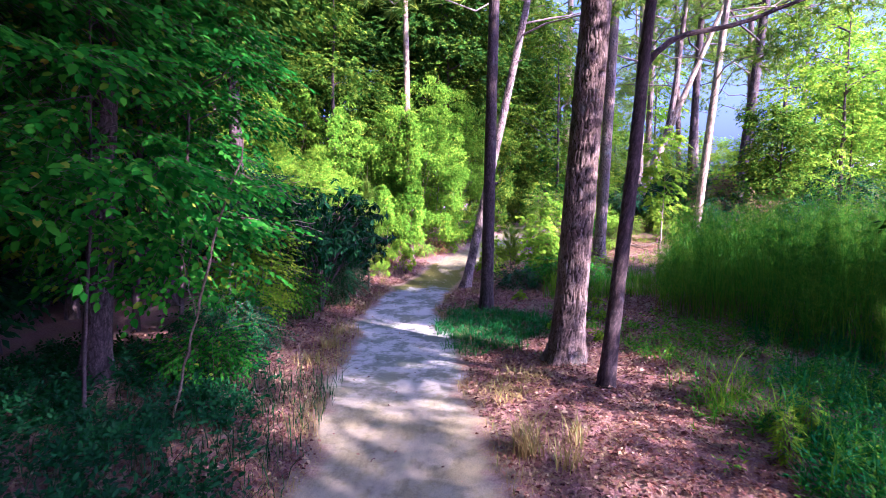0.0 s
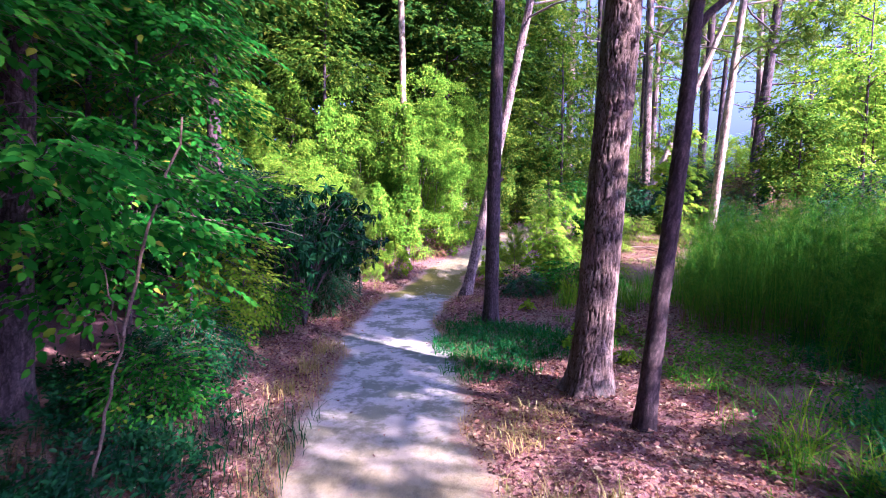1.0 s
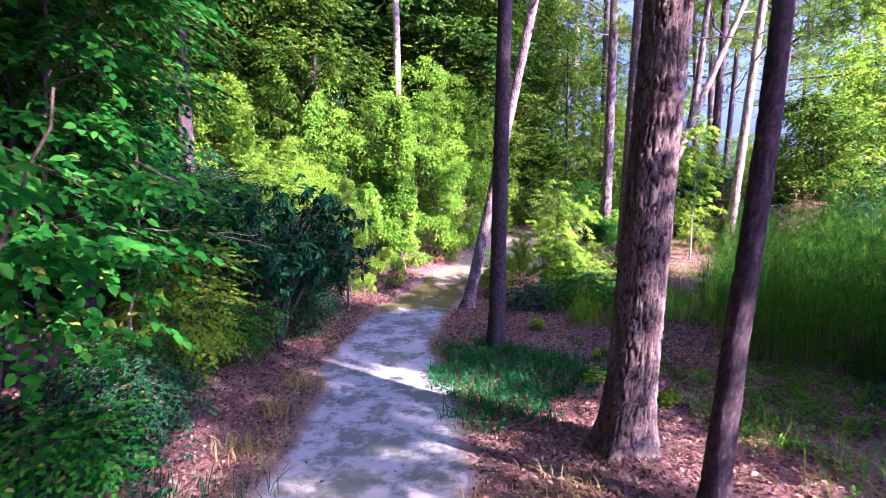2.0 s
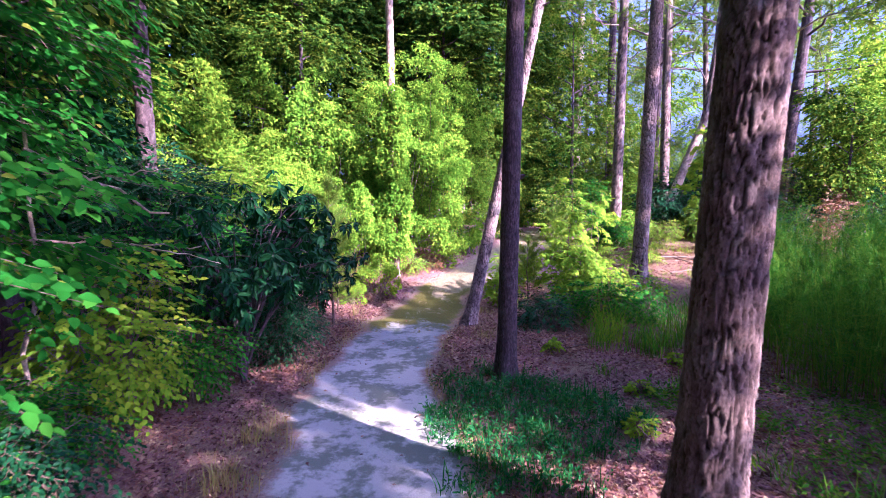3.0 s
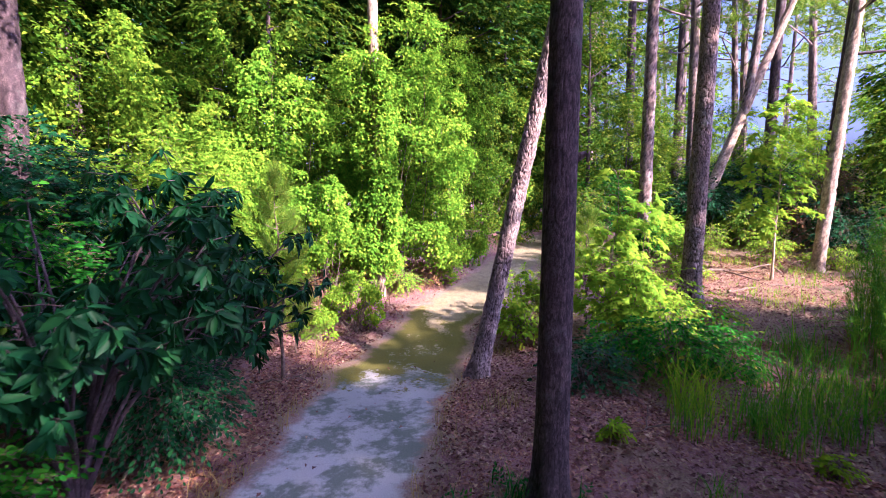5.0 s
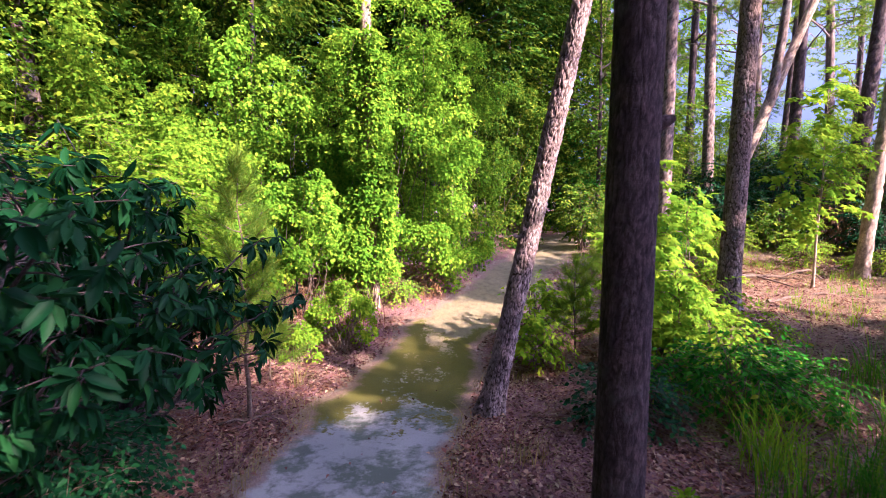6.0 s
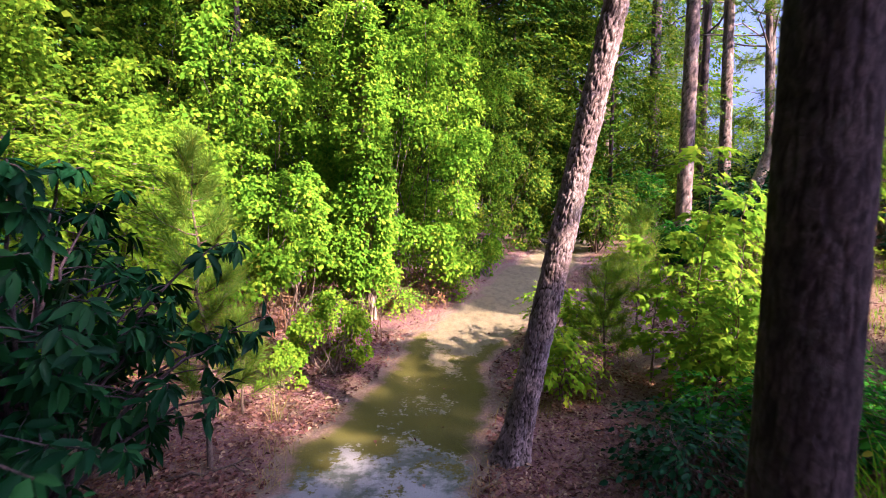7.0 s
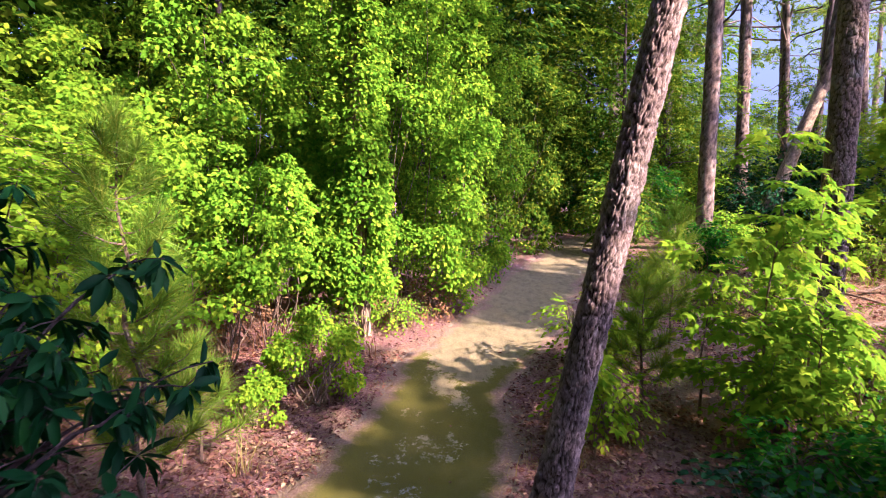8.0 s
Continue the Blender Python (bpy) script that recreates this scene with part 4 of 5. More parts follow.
# unseen trees beside and behind the walk, added so shade falls on the trail
shade = leafy_tree(6.9, 3.0, 11.0, 1.9, 3.4, 0.13, (0, 0), 54, 1060, 7, 0.13, mat=M_FAR)
for x, y, s in [(9.6, -1.95, 0.6), (6.0, -5.4, 1.5), (12.4, 0.2, 1.15), (6.2, -5.4, 1.0), (3.0, -5.0, 0.9), (10.5, -6.5, 1.2), (0.5, -8.0, 1.0), (-5.0, -3.0, 1.0)]:
    copy_thing(shade, pose(x, y, z0(x, y) - 0.05, 0, 0, far_rng.uniform(0, 360)) @ Matrix.Diagonal((s, s, s, 1)))
leafy_tree(6.95, 5.8, 5.9, 1.35, 1.3, 0.07, (0, 0), 55, 1700, 7, 0.13, mat=M_FAR)
leafy_tree(8.7, 5.0, 7.3, 1.5, 1.8, 0.08, (0, 0), 59, 1900, 7, 0.13, mat=M_FAR)
leafy_tree(7.7, -3.05, 15.0, 2.6, 5.8, 0.12, (0, 0), 161, 2300, 7, 0.14, mat=M_FAR)
leafy_tree(8.5, 6.25, 8.1, 0.75, 6.6, 0.07, (0, 0), 162, 300, 7, 0.12, mat=M_FAR)
leafy_tree(9.5, 2.6, 10.2, 1.3, 3.0, 0.1, (0, 0), 60, 1700, 7, 0.14, mat=M_FAR)
leafy_tree(7.6, 0.15, 11.5, 0.75, 6.2, 0.08, (0, 0), 164, 1300, 7, 0.12, mat=M_FAR)
leafy_tree(9.0, 1.0, 5.6, 0.9, 2.6, 0.05, (0, 0), 165, 1100, 7, 0.12, mat=M_FAR)
# added to throw shade on the shrubs at the back of the clearing
leafy_tree(10.7, 17.2, 4.3, 1.2, 1.4, 0.06, (0, 0), 166, 900, 7, 0.12, mat=M_FAR, label="low broadleaf tree that shades the back of the clearing")
# more out-of-view crowns, placed to shade the far trail, clearing and woods
leafy_tree(11.1, 9.8, 13.0, 1.9, 7.0, 0.11, (0, 0), 168, 1900, 7, 0.15, mat=M_FAR)
leafy_tree(12.6, 7.0, 8.2, 1.6, 4.6, 0.09, (0, 0), 170, 1900, 7, 0.15, mat=M_FAR)
leafy_tree(13.9, 13.4, 16.0, 2.4, 9.5, 0.13, (0, 0), 169, 550, 7, 0.17, mat=M_FAR)

# unseen canopy leaning over the start of the trail, added to block sky light
for x, y, lean, seed, n in [(-3.0, 1.1, (0.26, 0.28), 167, 700)]:
    leafy_tree(x, y, 13.0, 3.2, 5.8, 0.14, lean, seed, n, 7, 0.2, mat=M_FAR, length=0.6, label="unseen broadleaf tree leaning over the start of the trail to cut sky light")

# dark-leaved understorey away from the trail, mostly unseen, added to keep sky light out
wall = leafy_tree(-6.4, 5.2, 5.5, 1.7, 0.5, 0.07, (0, 0), 151, 3200, 7, 0.12, mat=M_DARK, length=0.4, label="dense dark-leaved young tree deep in the woods, added to block sky light")
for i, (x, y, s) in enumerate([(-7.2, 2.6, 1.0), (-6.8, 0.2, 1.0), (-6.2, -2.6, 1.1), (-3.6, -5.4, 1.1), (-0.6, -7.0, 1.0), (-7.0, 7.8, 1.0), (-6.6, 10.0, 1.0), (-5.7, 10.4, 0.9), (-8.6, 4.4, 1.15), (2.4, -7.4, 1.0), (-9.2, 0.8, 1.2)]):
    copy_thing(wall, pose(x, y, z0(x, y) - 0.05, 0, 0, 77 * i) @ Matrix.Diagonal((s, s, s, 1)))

# closed canopy left of the trail and behind, mostly unseen, added against sky light
roof = leafy_tree(-5.6, 1.0, 15.0, 4.2, 5.0, 0.16, (0.05, 0), 150, 7000, 9, 0.15, mat=M_CANOPY, length=0.6, label="tall broadleaf tree whose crown blocks sky light over the woods")
for x, y, s in [(-5.4, 6.2, 0.85), (-4.7, 9.2, 0.85), (-4.5, 1.0, 0.9), (-7.5, 7.0, 1.0), (-3.2, -3.5, 1.0), (-9.0, -2.0, 1.1), (-9.0, 13.5, 1.0), (-11.5, 11.0, 1.15), (-5.5, 21.0, 1.05), (-0.5, 21.5, 1.0), (-9.5, 20.0, 1.2), (1.5, -7.5, 1.1), (-4.0, -9.0, 1.1), (-3.5, 26.0, 1.2)]:
    copy_thing(roof, pose(x, y, z0(x, y) - 0.05, 0, 0, far_rng.uniform(0, 360)) @ Matrix.Diagonal((s, s, s, 1)))

# ---- leafy growth left of the trail ----
SPRAY = "young broadleaf tree with layered sprays of green leaves"
for x, y, h, r, low, k, seed, n in [(-2.9, 4.2, 4.3, 0.9, 1.75, 0.016, 61, 520), (-3.0, 6.0, 4.6, 1.15, 1.25, 0.03, 62, 900), (-3.9, 3.3, 4.6, 1.35, 2.1, 0.03, 63, 640), (-4.2, 7.2, 6.5, 1.7, 1.3, 0.05, 56, 950)]:
    leafy_tree(x, y, h, r, low, k, (0.07, 0.0), seed, n, 11, 0.088, 0.6, M_LEAF, M_SMOOTH, 0.55, SPRAY, 30, simple=False, layer=0.42)
# dark leaf colour stands in for shade on this shrub
shrub(-2.5, 6.0, 0.85, 0.55, 64, 420, 9, 0.042, mat=M_DARK)
shrub(-2.4, 5.3, 0.6, 0.42, 80, 260, 9, 0.05, mat=M_LEAF)
shrub(-2.6, 6.65, 0.75, 0.42, 89, 380, 9, 0.042, mat=M_LEAF)
# yellower leaf kind, picked brighter to stand in for sun on this shrub
shrub(-2.55, 7.35, 1.5, 0.62, 65, 520, 8, 0.06, 0.62, mat=M_BRIGHT, label="yellow-green shrub at the edge of the trail, leaves brightened for sunlight")
shrub(-2.2, 8.0, 1.0, 0.42, 57, 360, 8, 0.045, mat=M_LEAF)
evergreen(-1.95, 8.5, 2.0, 1.0, 66, 28, 0.118, 0.6)
shrub(-1.95, 9.2, 1.0, 0.48, 90, 520, 9, 0.042, mat=M_DARK, label="small-leaved dark green shrub at the edge of the trail")
evergreen(-2.02, 10.1, 2.2, 0.95, 67, 44, 0.125, 0.4)
shrub(-2.7, 9.3, 1.9, 0.8, 68, 600, 8, 0.06, mat=M_LEAF)
# darkened leaves paint the shaded inside of the woods
shrub(-3.7, 10.4, 2.8, 1.0, 69, 900, 8, 0.07, mat=M_DARK)
shrub(-3.3, 11.9, 2.7, 1.0, 58, 1300, 8, 0.065, mat=M_BRIGHT)
BUSH = dict(name="shrub", category="shrub", group="shrubs beside the trail", label="sunlit shrub thick with rounded clumps of leaves", strands=0)
vine_mass(-2.1, 13.5, 2.1, 0.8, 0.7, 71, 120, 0.05, M_VINE, per=115, size=0.22, foot=0.38, **BUSH)
vine_mass(-3.0, 13.2, 3.0, 1.0, 0.9, 72, 180, 0.052, M_BRIGHT, per=110, size=0.25, foot=0.3, **BUSH)
vine_mass(-1.72, 13.9, 1.9, 0.6, 0.55, 73, 80, 0.05, M_VINE, per=105, size=0.2, foot=0.4, **BUSH)
vine_mass(-1.08, 12.9, 0.8, 0.42, 0.38, 70, 62, 0.036, M_BRIGHT, per=110, size=0.13, foot=0.12, **dict(BUSH, label="low bright bush at the edge of the trail"))
vine_mass(-1.5, 12.6, 0.4, 0.22, 0.2, 79, 14, 0.034, M_BRIGHT, per=90, size=0.11, foot=0.12, **dict(BUSH, label="low bright bush at the edge of the trail"))
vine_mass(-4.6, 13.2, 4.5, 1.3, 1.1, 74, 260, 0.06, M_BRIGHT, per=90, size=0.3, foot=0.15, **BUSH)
vine_mass(-2.6, 15.0, 4.1, 1.1, 1.0, 75, 220, 0.066, M_VINE, per=90, size=0.3, foot=0.1, **BUSH)
# shade of the deep woods painted by the dark leaves
vine_mass(-6.2, 12.0, 4.2, 1.3, 1.1, 76, 200, 0.07, M_DARK, per=80, size=0.3, foot=0.15, **dict(BUSH, label="shrub deep in the woods, its shade put into dark leaves"))
for i, (x, y, h, s, m) in enumerate([(-1.25, 14.1, 0.55, 0.3, M_VINE), (-0.85, 15.0, 0.5, 0.28, M_RUST), (-0.5, 14.75, 0.45, 0.25, M_VINE), (-0.15, 15.4, 0.5, 0.3, M_RUST), (0.15, 16.1, 0.6, 0.3, M_VINE), (0.6, 16.9, 0.6, 0.3, M_LEAF), (1.0, 17.9, 0.7, 0.35, M_LEAF), (-2.3, 14.3, 0.6, 0.4, M_RUST)]):
    shrub(x, y, h, s, 440 + i, 110, 7, 0.045, mat=m, label="low tangle of brown twigs and leaves under the vines" if m is M_RUST else "low leafy growth at the foot of the vines", group="low growth under the vines")
young_pine(-1.55, 11.1, 2.3, 0.4, 77)
young_pine(-1.65, 12.0, 0.8, 0.35, 78)

# ---- vine-covered masses ----
vine_mass(-0.62, 15.4, 4.8, 1.15, 0.85, 81, 340)
vine_mass(-0.9, 14.36, 4.3, 0.26, 0.24, 87, 420, 0.055, per=70, size=0.19, foot=0.14, strands=8, label="creeper climbing round a pale pine trunk", name="climbing_vine", group="climbing vines")
vine_mass(-2.3, 16.6, 4.5, 1.2, 0.9, 84, 280)
vine_mass(0.35, 17.3, 4.6, 1.0, 0.9, 82, 280)
vine_mass(1.3, 19.6, 4.9, 1.15, 1.0, 83, 280, 0.07, M_FAR)
vine_mass(2.6, 22.8, 4.4, 1.4, 1.2, 85, 240, 0.085, M_FAR)
vine_mass(-4.8, 16.5, 5.2, 1.5, 1.2, 86, 280, 0.075, M_VINE)
vine_mass(4.1, 25.2, 3.6, 1.6, 1.2, 88, 200, 0.1, M_LEAF)

# ---- right of the trail ----
shrub(2.3, 12.0, 0.9, 0.4, 91, 90, 7, 0.055, 0.68, M_BRIGHT, label="bright yellow-green bush beside the trail", gap=0.0)
for x, y, h, s, seed, n in [(2.12, 12.0, 2.2, 0.2, 171, 40), (2.5, 12.1, 1.75, 0.26, 172, 46), (2.0, 12.55, 1.4, 0.2, 173, 30), (2.75, 12.5, 1.9, 0.24, 174, 42), (2.3, 11.75, 1.2, 0.28, 175, 44)]:
    leafy_tree(x, y, h, s, 0.35, 0.011, (0.03, 0.0), seed, n, 6, 0.115, 0.75, M_BRIGHT, M_TWIG, 0.2, "upright young sapling with star-shaped yellow-green leaves", 18, simple=False, star=True)
# dark leaves in place of the shade low beside the saplings
shrub(1.5, 10.7, 0.55, 0.4, 92, 170, 7, 0.055, 0.6, mat=M_DARK)
shrub(2.45, 10.75, 0.75, 0.42, 95, 180, 8, 0.06, mat=M_LEAF)
for i, (x, y, h, s, n, m) in enumerate([(2.7, 11.65, 0.85, 0.36, 120, M_BRIGHT), (3.3, 11.9, 0.5, 0.3, 70, M_LEAF), (3.05, 10.95, 0.6, 0.38, 120, M_LEAF), (3.8, 12.9, 0.5, 0.3, 70, M_BRIGHT), (1.95, 11.35, 0.5, 0.32, 130, M_LEAF)]):
    shrub(x, y, h, s, 480 + i, n, 7, 0.062, 0.62, m, label="low spreading yellow-green shrub under the saplings" if m is M_BRIGHT else "low leafy green shrub under the saplings")
shrub(3.0, 12.7, 1.0, 0.4, 93, 130, 7, 0.075, 0.68, mat=M_BRIGHT)
for x, y, h, s, seed in [(1.0, 12.0, 0.75, 0.13, 176), (1.28, 12.95, 0.85, 0.14, 177), (1.75, 13.4, 0.7, 0.13, 178)]:
    leafy_tree(x, y, h, s, 0.3, 0.006, (0.03, 0.0), seed, 21, 5, 0.1, 0.75, M_BRIGHT, M_TWIG, 0.12, "spindly seedling with star-shaped yellow-green leaves", 7, simple=False, star=True)
shrub(1.15, 12.3, 0.75, 0.28, 96, 90, 7, 0.06, mat=M_BRIGHT, label="spindly seedling with yellow-green leaves")
shrub(1.35, 13.6, 0.8, 0.3, 97, 80, 7, 0.06, mat=M_BRIGHT, label="spindly seedling with yellow-green leaves")
young_pine(1.62, 12.75, 1.1, 0.32, 98)
young_pine(2.4, 14.0, 1.5, 0.36, 99)
for i, (x, y, h, s) in enumerate([(5.2, 16.5, 0.6, 0.35), (5.9, 17.4, 0.75, 0.4), (4.75, 15.5, 0.4, 0.25), (7.1, 17.0, 0.7, 0.4), (3.6, 15.2, 0.5, 0.3), (3.2, 16.6, 0.7, 0.4), (8.0, 16.2, 0.6, 0.4)]):
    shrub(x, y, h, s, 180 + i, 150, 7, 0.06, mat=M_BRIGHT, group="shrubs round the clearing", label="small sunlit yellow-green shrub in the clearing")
leafy_tree(6.25, 15.4, 3.5, 0.62, 1.0, 0.024, (0.02, 0), 98, 120, 6, 0.15, 0.62, M_BRIGHT, M_PALE, 0.3, "young sapling with large bright leaves in the clearing", 20, star=True)
# past x 8.5 dark leaves paint the shade under the trees
for i, (x, y, h, s) in enumerate([(4.6, 17.6, 0.9, 0.5), (5.6, 18.6, 1.0, 0.6), (7.6, 18.4, 1.2, 0.8), (9.0, 17.0, 1.5, 0.9), (10.5, 18.5, 2.2, 1.1), (9.8, 14.5, 1.9, 0.9), (12.0, 16.0, 2.4, 1.2), (11.5, 13.0, 2.2, 1.0), (3.4, 19.0, 1.6, 0.8), (4.4, 20.6, 2.0, 1.0), (6.4, 21.4, 1.8, 1.0)]):
    shrub(x, y, h, s, 110 + i, 420, 7, 0.085, mat=M_DARK if x > 8.5 else (M_LEAF, M_VINE, M_FAR)[i % 3], group="shrubs round the clearing", label="leafy undergrowth shrub at the edge of the clearing")
for i, (x, y, h, s) in enumerate([(8.6, 15.0, 1.7, 0.5), (9.6, 16.0, 1.5, 0.5), (8.2, 13.8, 1.3, 0.45), (9.4, 18.0, 2.5, 0.4), (10.6, 17.0, 2.1, 0.3), (8.7, 18.2, 1.9, 0.35)]):
    shrub(x, y, h, s, 130 + i, 260, 7, 0.07, 0.4, M_RUST, group="dead shrubs", label="withered brown shrub at the edge of the clearing", name="dead_shrub")


# ---- grass and low growth ----
def scatter(rng, n, x0, x1, y0, y1, keep=None):
    p = np.stack([rng.uniform(x0, x1, n), rng.uniform(y0, y1, n), np.zeros(n)], 1)
    if keep is not None:
        p = p[keep(p[:, 0], p[:, 1])]
    p[:, 2] = height_at(p[:, 0], p[:, 1])
    return p


def off_trail(x, y, margin=0.0):
    l, r = trail_edges(y)
    return (x < l - margin) | (x > r + margin)


def growth(name, geo, mat, label, category):
    return tagged(new(name, geo.mesh(name, mat)), label, category, kind="stuff")


rng = np.random.default_rng(9)
p = scatter(rng, 15000, 2.6, 10.5, 5.4, 12.6, lambda x, y: (x > 3.35 + 0.45 * np.abs(y - 8.4) + 0.5 * lumps(x * 2, y * 2)) & (lumps(x * 3, y * 3) > 0.25 - 0.75 * rng.uniform(0, 1, len(x))))
g = Geo()
add_blades(g, rng, p, (rng.uniform(0.6, 1.4, len(p)) + 0.10 * np.clip(p[:, 0] - 3, 0, 5)) * (0.95 + 0.45 * lumps(p[:, 0] * 1.6, p[:, 1] * 1.6)) * np.clip((p[:, 0] - 2.9 - 0.45 * np.abs(p[:, 1] - 8.6)) / 1.3 + 0.2, 0.2, 1), rng.uniform(0.004, 0.014, len(p)), 0.45)
stems = p[rng.permutation(len(p))[:2300]]
tall = (rng.uniform(0.75, 1.25, len(stems)) + 0.09 * np.clip(stems[:, 0] - 3, 0, 5)) * (1.15 + 0.4 * lumps(stems[:, 0] * 1.6, stems[:, 1] * 1.6)) * np.clip((stems[:, 0] - 2.9 - 0.45 * np.abs(stems[:, 1] - 8.6)) / 1.3 + 0.3, 0.3, 1)
add_blades(g, rng, stems, tall, np.full(len(stems), 0.007), 0.25)
for k in np.linspace(0.25, 1.0, 12):
    way = rng.normal(0, 0.6, (len(stems), 3)) * [1, 1, 0.4] + [0, 0, 0.8]
    add_tufts(g, rng, stems + np.array([0, 0, 1.0]) * (tall * k)[:, None] + rng.normal(0, 0.05, (len(stems), 3)), way, 9, 0.17 * (1.25 - 0.6 * k), 0.0026, 0.9)
dead = Geo()
q = p[rng.uniform(0, 1, len(p)) < 0.35]
add_blades(dead, rng, q, rng.uniform(0.2, 0.7, len(q)), rng.uniform(0.004, 0.012, len(q)), 1.0)
q = scatter(rng, 2600, -4.2, 0.6, 12.9, 17.0, lambda x, y: off_trail(x, y, 0.25) & (lumps(x * 2.4, y * 2.4) > -0.2))
add_blades(dead, rng, q, rng.uniform(0.12, 0.5, len(q)), rng.uniform(0.003, 0.01, len(q)), 1.2)
growth("dead_grass", dead, M_RUST, "withered brown stalks under the grass and bushes", "dead grass")
growth("tall_grass", g, M_GRASS, "thick stand of tall feathery green grass beside the clearing", "tall grass")

g = Geo()
p = scatter(rng, 6500, -0.12, 1.75, 6.1, 9.4, lambda x, y: ((x - 0.75) / 0.85) ** 2 + ((y - 7.6) / 1.25) ** 2 < 1.1 + 1.0 * lumps(x * 2.6, y * 2.6) - 0.7 * rng.uniform(0, 1, len(x)))
add_blades(g, rng, p, rng.uniform(0.04, 0.17, len(p)) * (1.0 + 1.0 * lumps(p[:, 0] * 5, p[:, 1] * 5)), rng.uniform(0.004, 0.011, len(p)), 0.9)
q = p[::3] + rng.normal(0, 0.02, (len(p[::3]), 3)) * [1, 1, 0] + [0, 0, 0.02]
add_sprays(g, rng, q, rng.normal(0, 0.6, q.shape) * [1, 1, 0.3] + [0, 0, 0.8], rng.uniform(0.06, 0.2, len(q)), 7, 0.035, 0.42)
growth("ground_cover", g, M_COVER, "low patch of dark bluish-green leafy growth under the pines", "ground cover")

g = Geo()
p = scatter(rng, 5200, -4.6, -1.25, 2.0, 6.2, lambda x, y: (lumps(x * 3.2, y * 3.2) > -0.1) & (x < -1.3 - 0.25 * np.clip(y - 3.2, 0, 3) + 0.25 * lumps(x * 5, y * 5)))
c = p + np.array([0, 0, 0.03])
add_sprays(g, rng, c, rng.normal(0, 0.5, c.shape) * [1, 1, 0.3] + [0, 0, 0.7], rng.uniform(0.08, 0.3, len(c)), 7, 0.05, 0.5)
p = scatter(rng, 1500, -3.0, -1.0, 2.0, 5.5)
add_blades(g, rng, p, rng.uniform(0.1, 0.3, len(p)), rng.uniform(0.004, 0.01, len(p)), 0.9)
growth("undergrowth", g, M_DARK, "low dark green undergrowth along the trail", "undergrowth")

g = Geo()
p = scatter(rng, 3600, 1.9, 4.6, 2.6, 8.2, lambda x, y: (lumps(x * 1.7 + 1, y * 1.7) > 0.0) & (np.hypot(x - 1.5, y - 5.4) > 0.9))
add_sprays(g, rng, p, rng.normal(0, 0.5, p.shape) * [1, 1, 0.3] + [0, 0, 0.6], rng.uniform(0.06, 0.22, len(p)), 6, 0.045, 0.4)
p = scatter(rng, 1500, 2.2, 4.4, 2.4, 5.0, lambda x, y: (x > 2.35 + 0.4 * lumps(x * 3, y * 3)) & (lumps(x * 2.5 + 1, y * 2.5) > 0.15))
add_sprays(g, rng, p, rng.normal(0, 0.5, p.shape) * [1, 1, 0.3] + [0, 0, 0.7], rng.uniform(0.08, 0.3, len(p)), 7, 0.05, 0.42)
add_blades(g, rng, p, rng.uniform(0.12, 0.5, len(p)), rng.uniform(0.004, 0.012, len(p)), 1.0)
p = scatter(rng, 2600, 2.1, 4.8, 2.4, 8.0, lambda x, y: lumps(x * 1.3, y * 1.3 + 2) > 0.2)
add_blades(g, rng, p, rng.uniform(0.1, 0.42, len(p)), rng.uniform(0.003, 0.01, len(p)), 1.0)
p = scatter(rng, 3000, 2.2, 4.4, 9.5, 12.0, lambda x, y: lumps(x * 2.4, y * 2.4 + 1) > 0.05)
add_blades(g, rng, p, rng.uniform(0.12, 0.5, len(p)) * (1.0 + 0.8 * lumps(p[:, 0] * 4, p[:, 1] * 4)), rng.uniform(0.004, 0.012, len(p)), 0.9)
p = scatter(rng, 7000, 2.2, 7.0, 2.4, 7.6, lambda x, y: (x > 2.45 + 0.5 * (y - 3.8) + 0.35 * lumps(x * 2, y * 2)) & (lumps(x * 2.2, y * 2.2 + 4) > -0.2))
low = Geo()
add_sprays(low, rng, p, rng.normal(0, 0.5, p.shape) * [1, 1, 0.3] + [0, 0, 0.7], rng.uniform(0.08, 0.32, len(p)), 7, 0.05, 0.45)
add_blades(low, rng, p[:2500], rng.uniform(0.15, 0.5, 2500)[:len(p[:2500])], rng.uniform(0.004, 0.01, 2500)[:len(p[:2500])], 0.9)
growth("undergrowth", low, M_COVER, "low leafy undergrowth beside the tall grass", "undergrowth")
p = scatter(rng, 9000, 3.6, 9.5, 13.2, 18.5, lambda x, y: lumps(x * 1.9, y * 1.9 + 2) > 0.25)
weeds = Geo()
add_blades(weeds, rng, p, rng.uniform(0.04, 0.2, len(p)), rng.uniform(0.004, 0.01, len(p)), 1.0)
growth("clearing_grass", weeds, M_BRIGHT, "patches of short yellow-green grass in the clearing", "grass")
growth("meadow_grass", g, M_GRASS, "loose green grass and weeds on the litter", "grass")


g = Geo()
y = rng.uniform(2.5, 11.5, 2600)
l, r = trail_edges(y)
x = np.where(rng.uniform(0, 1, len(y)) < 0.7, l - np.abs(rng.normal(0, 0.16, len(y))) + 0.05, r + np.abs(rng.normal(0, 0.1, len(y))) - 0.03)
p = np.stack([x, y, height_at(x, y)], 1)[lumps(x * 2, y * 2 + 3) > -0.1]
add_blades(g, rng, p, rng.uniform(0.05, 0.2, len(p)), rng.uniform(0.002, 0.005, len(p)), 1.1)
growth("verge_grass", g, M_STRAW, "thin dry grass along both edges of the trail", "grass")


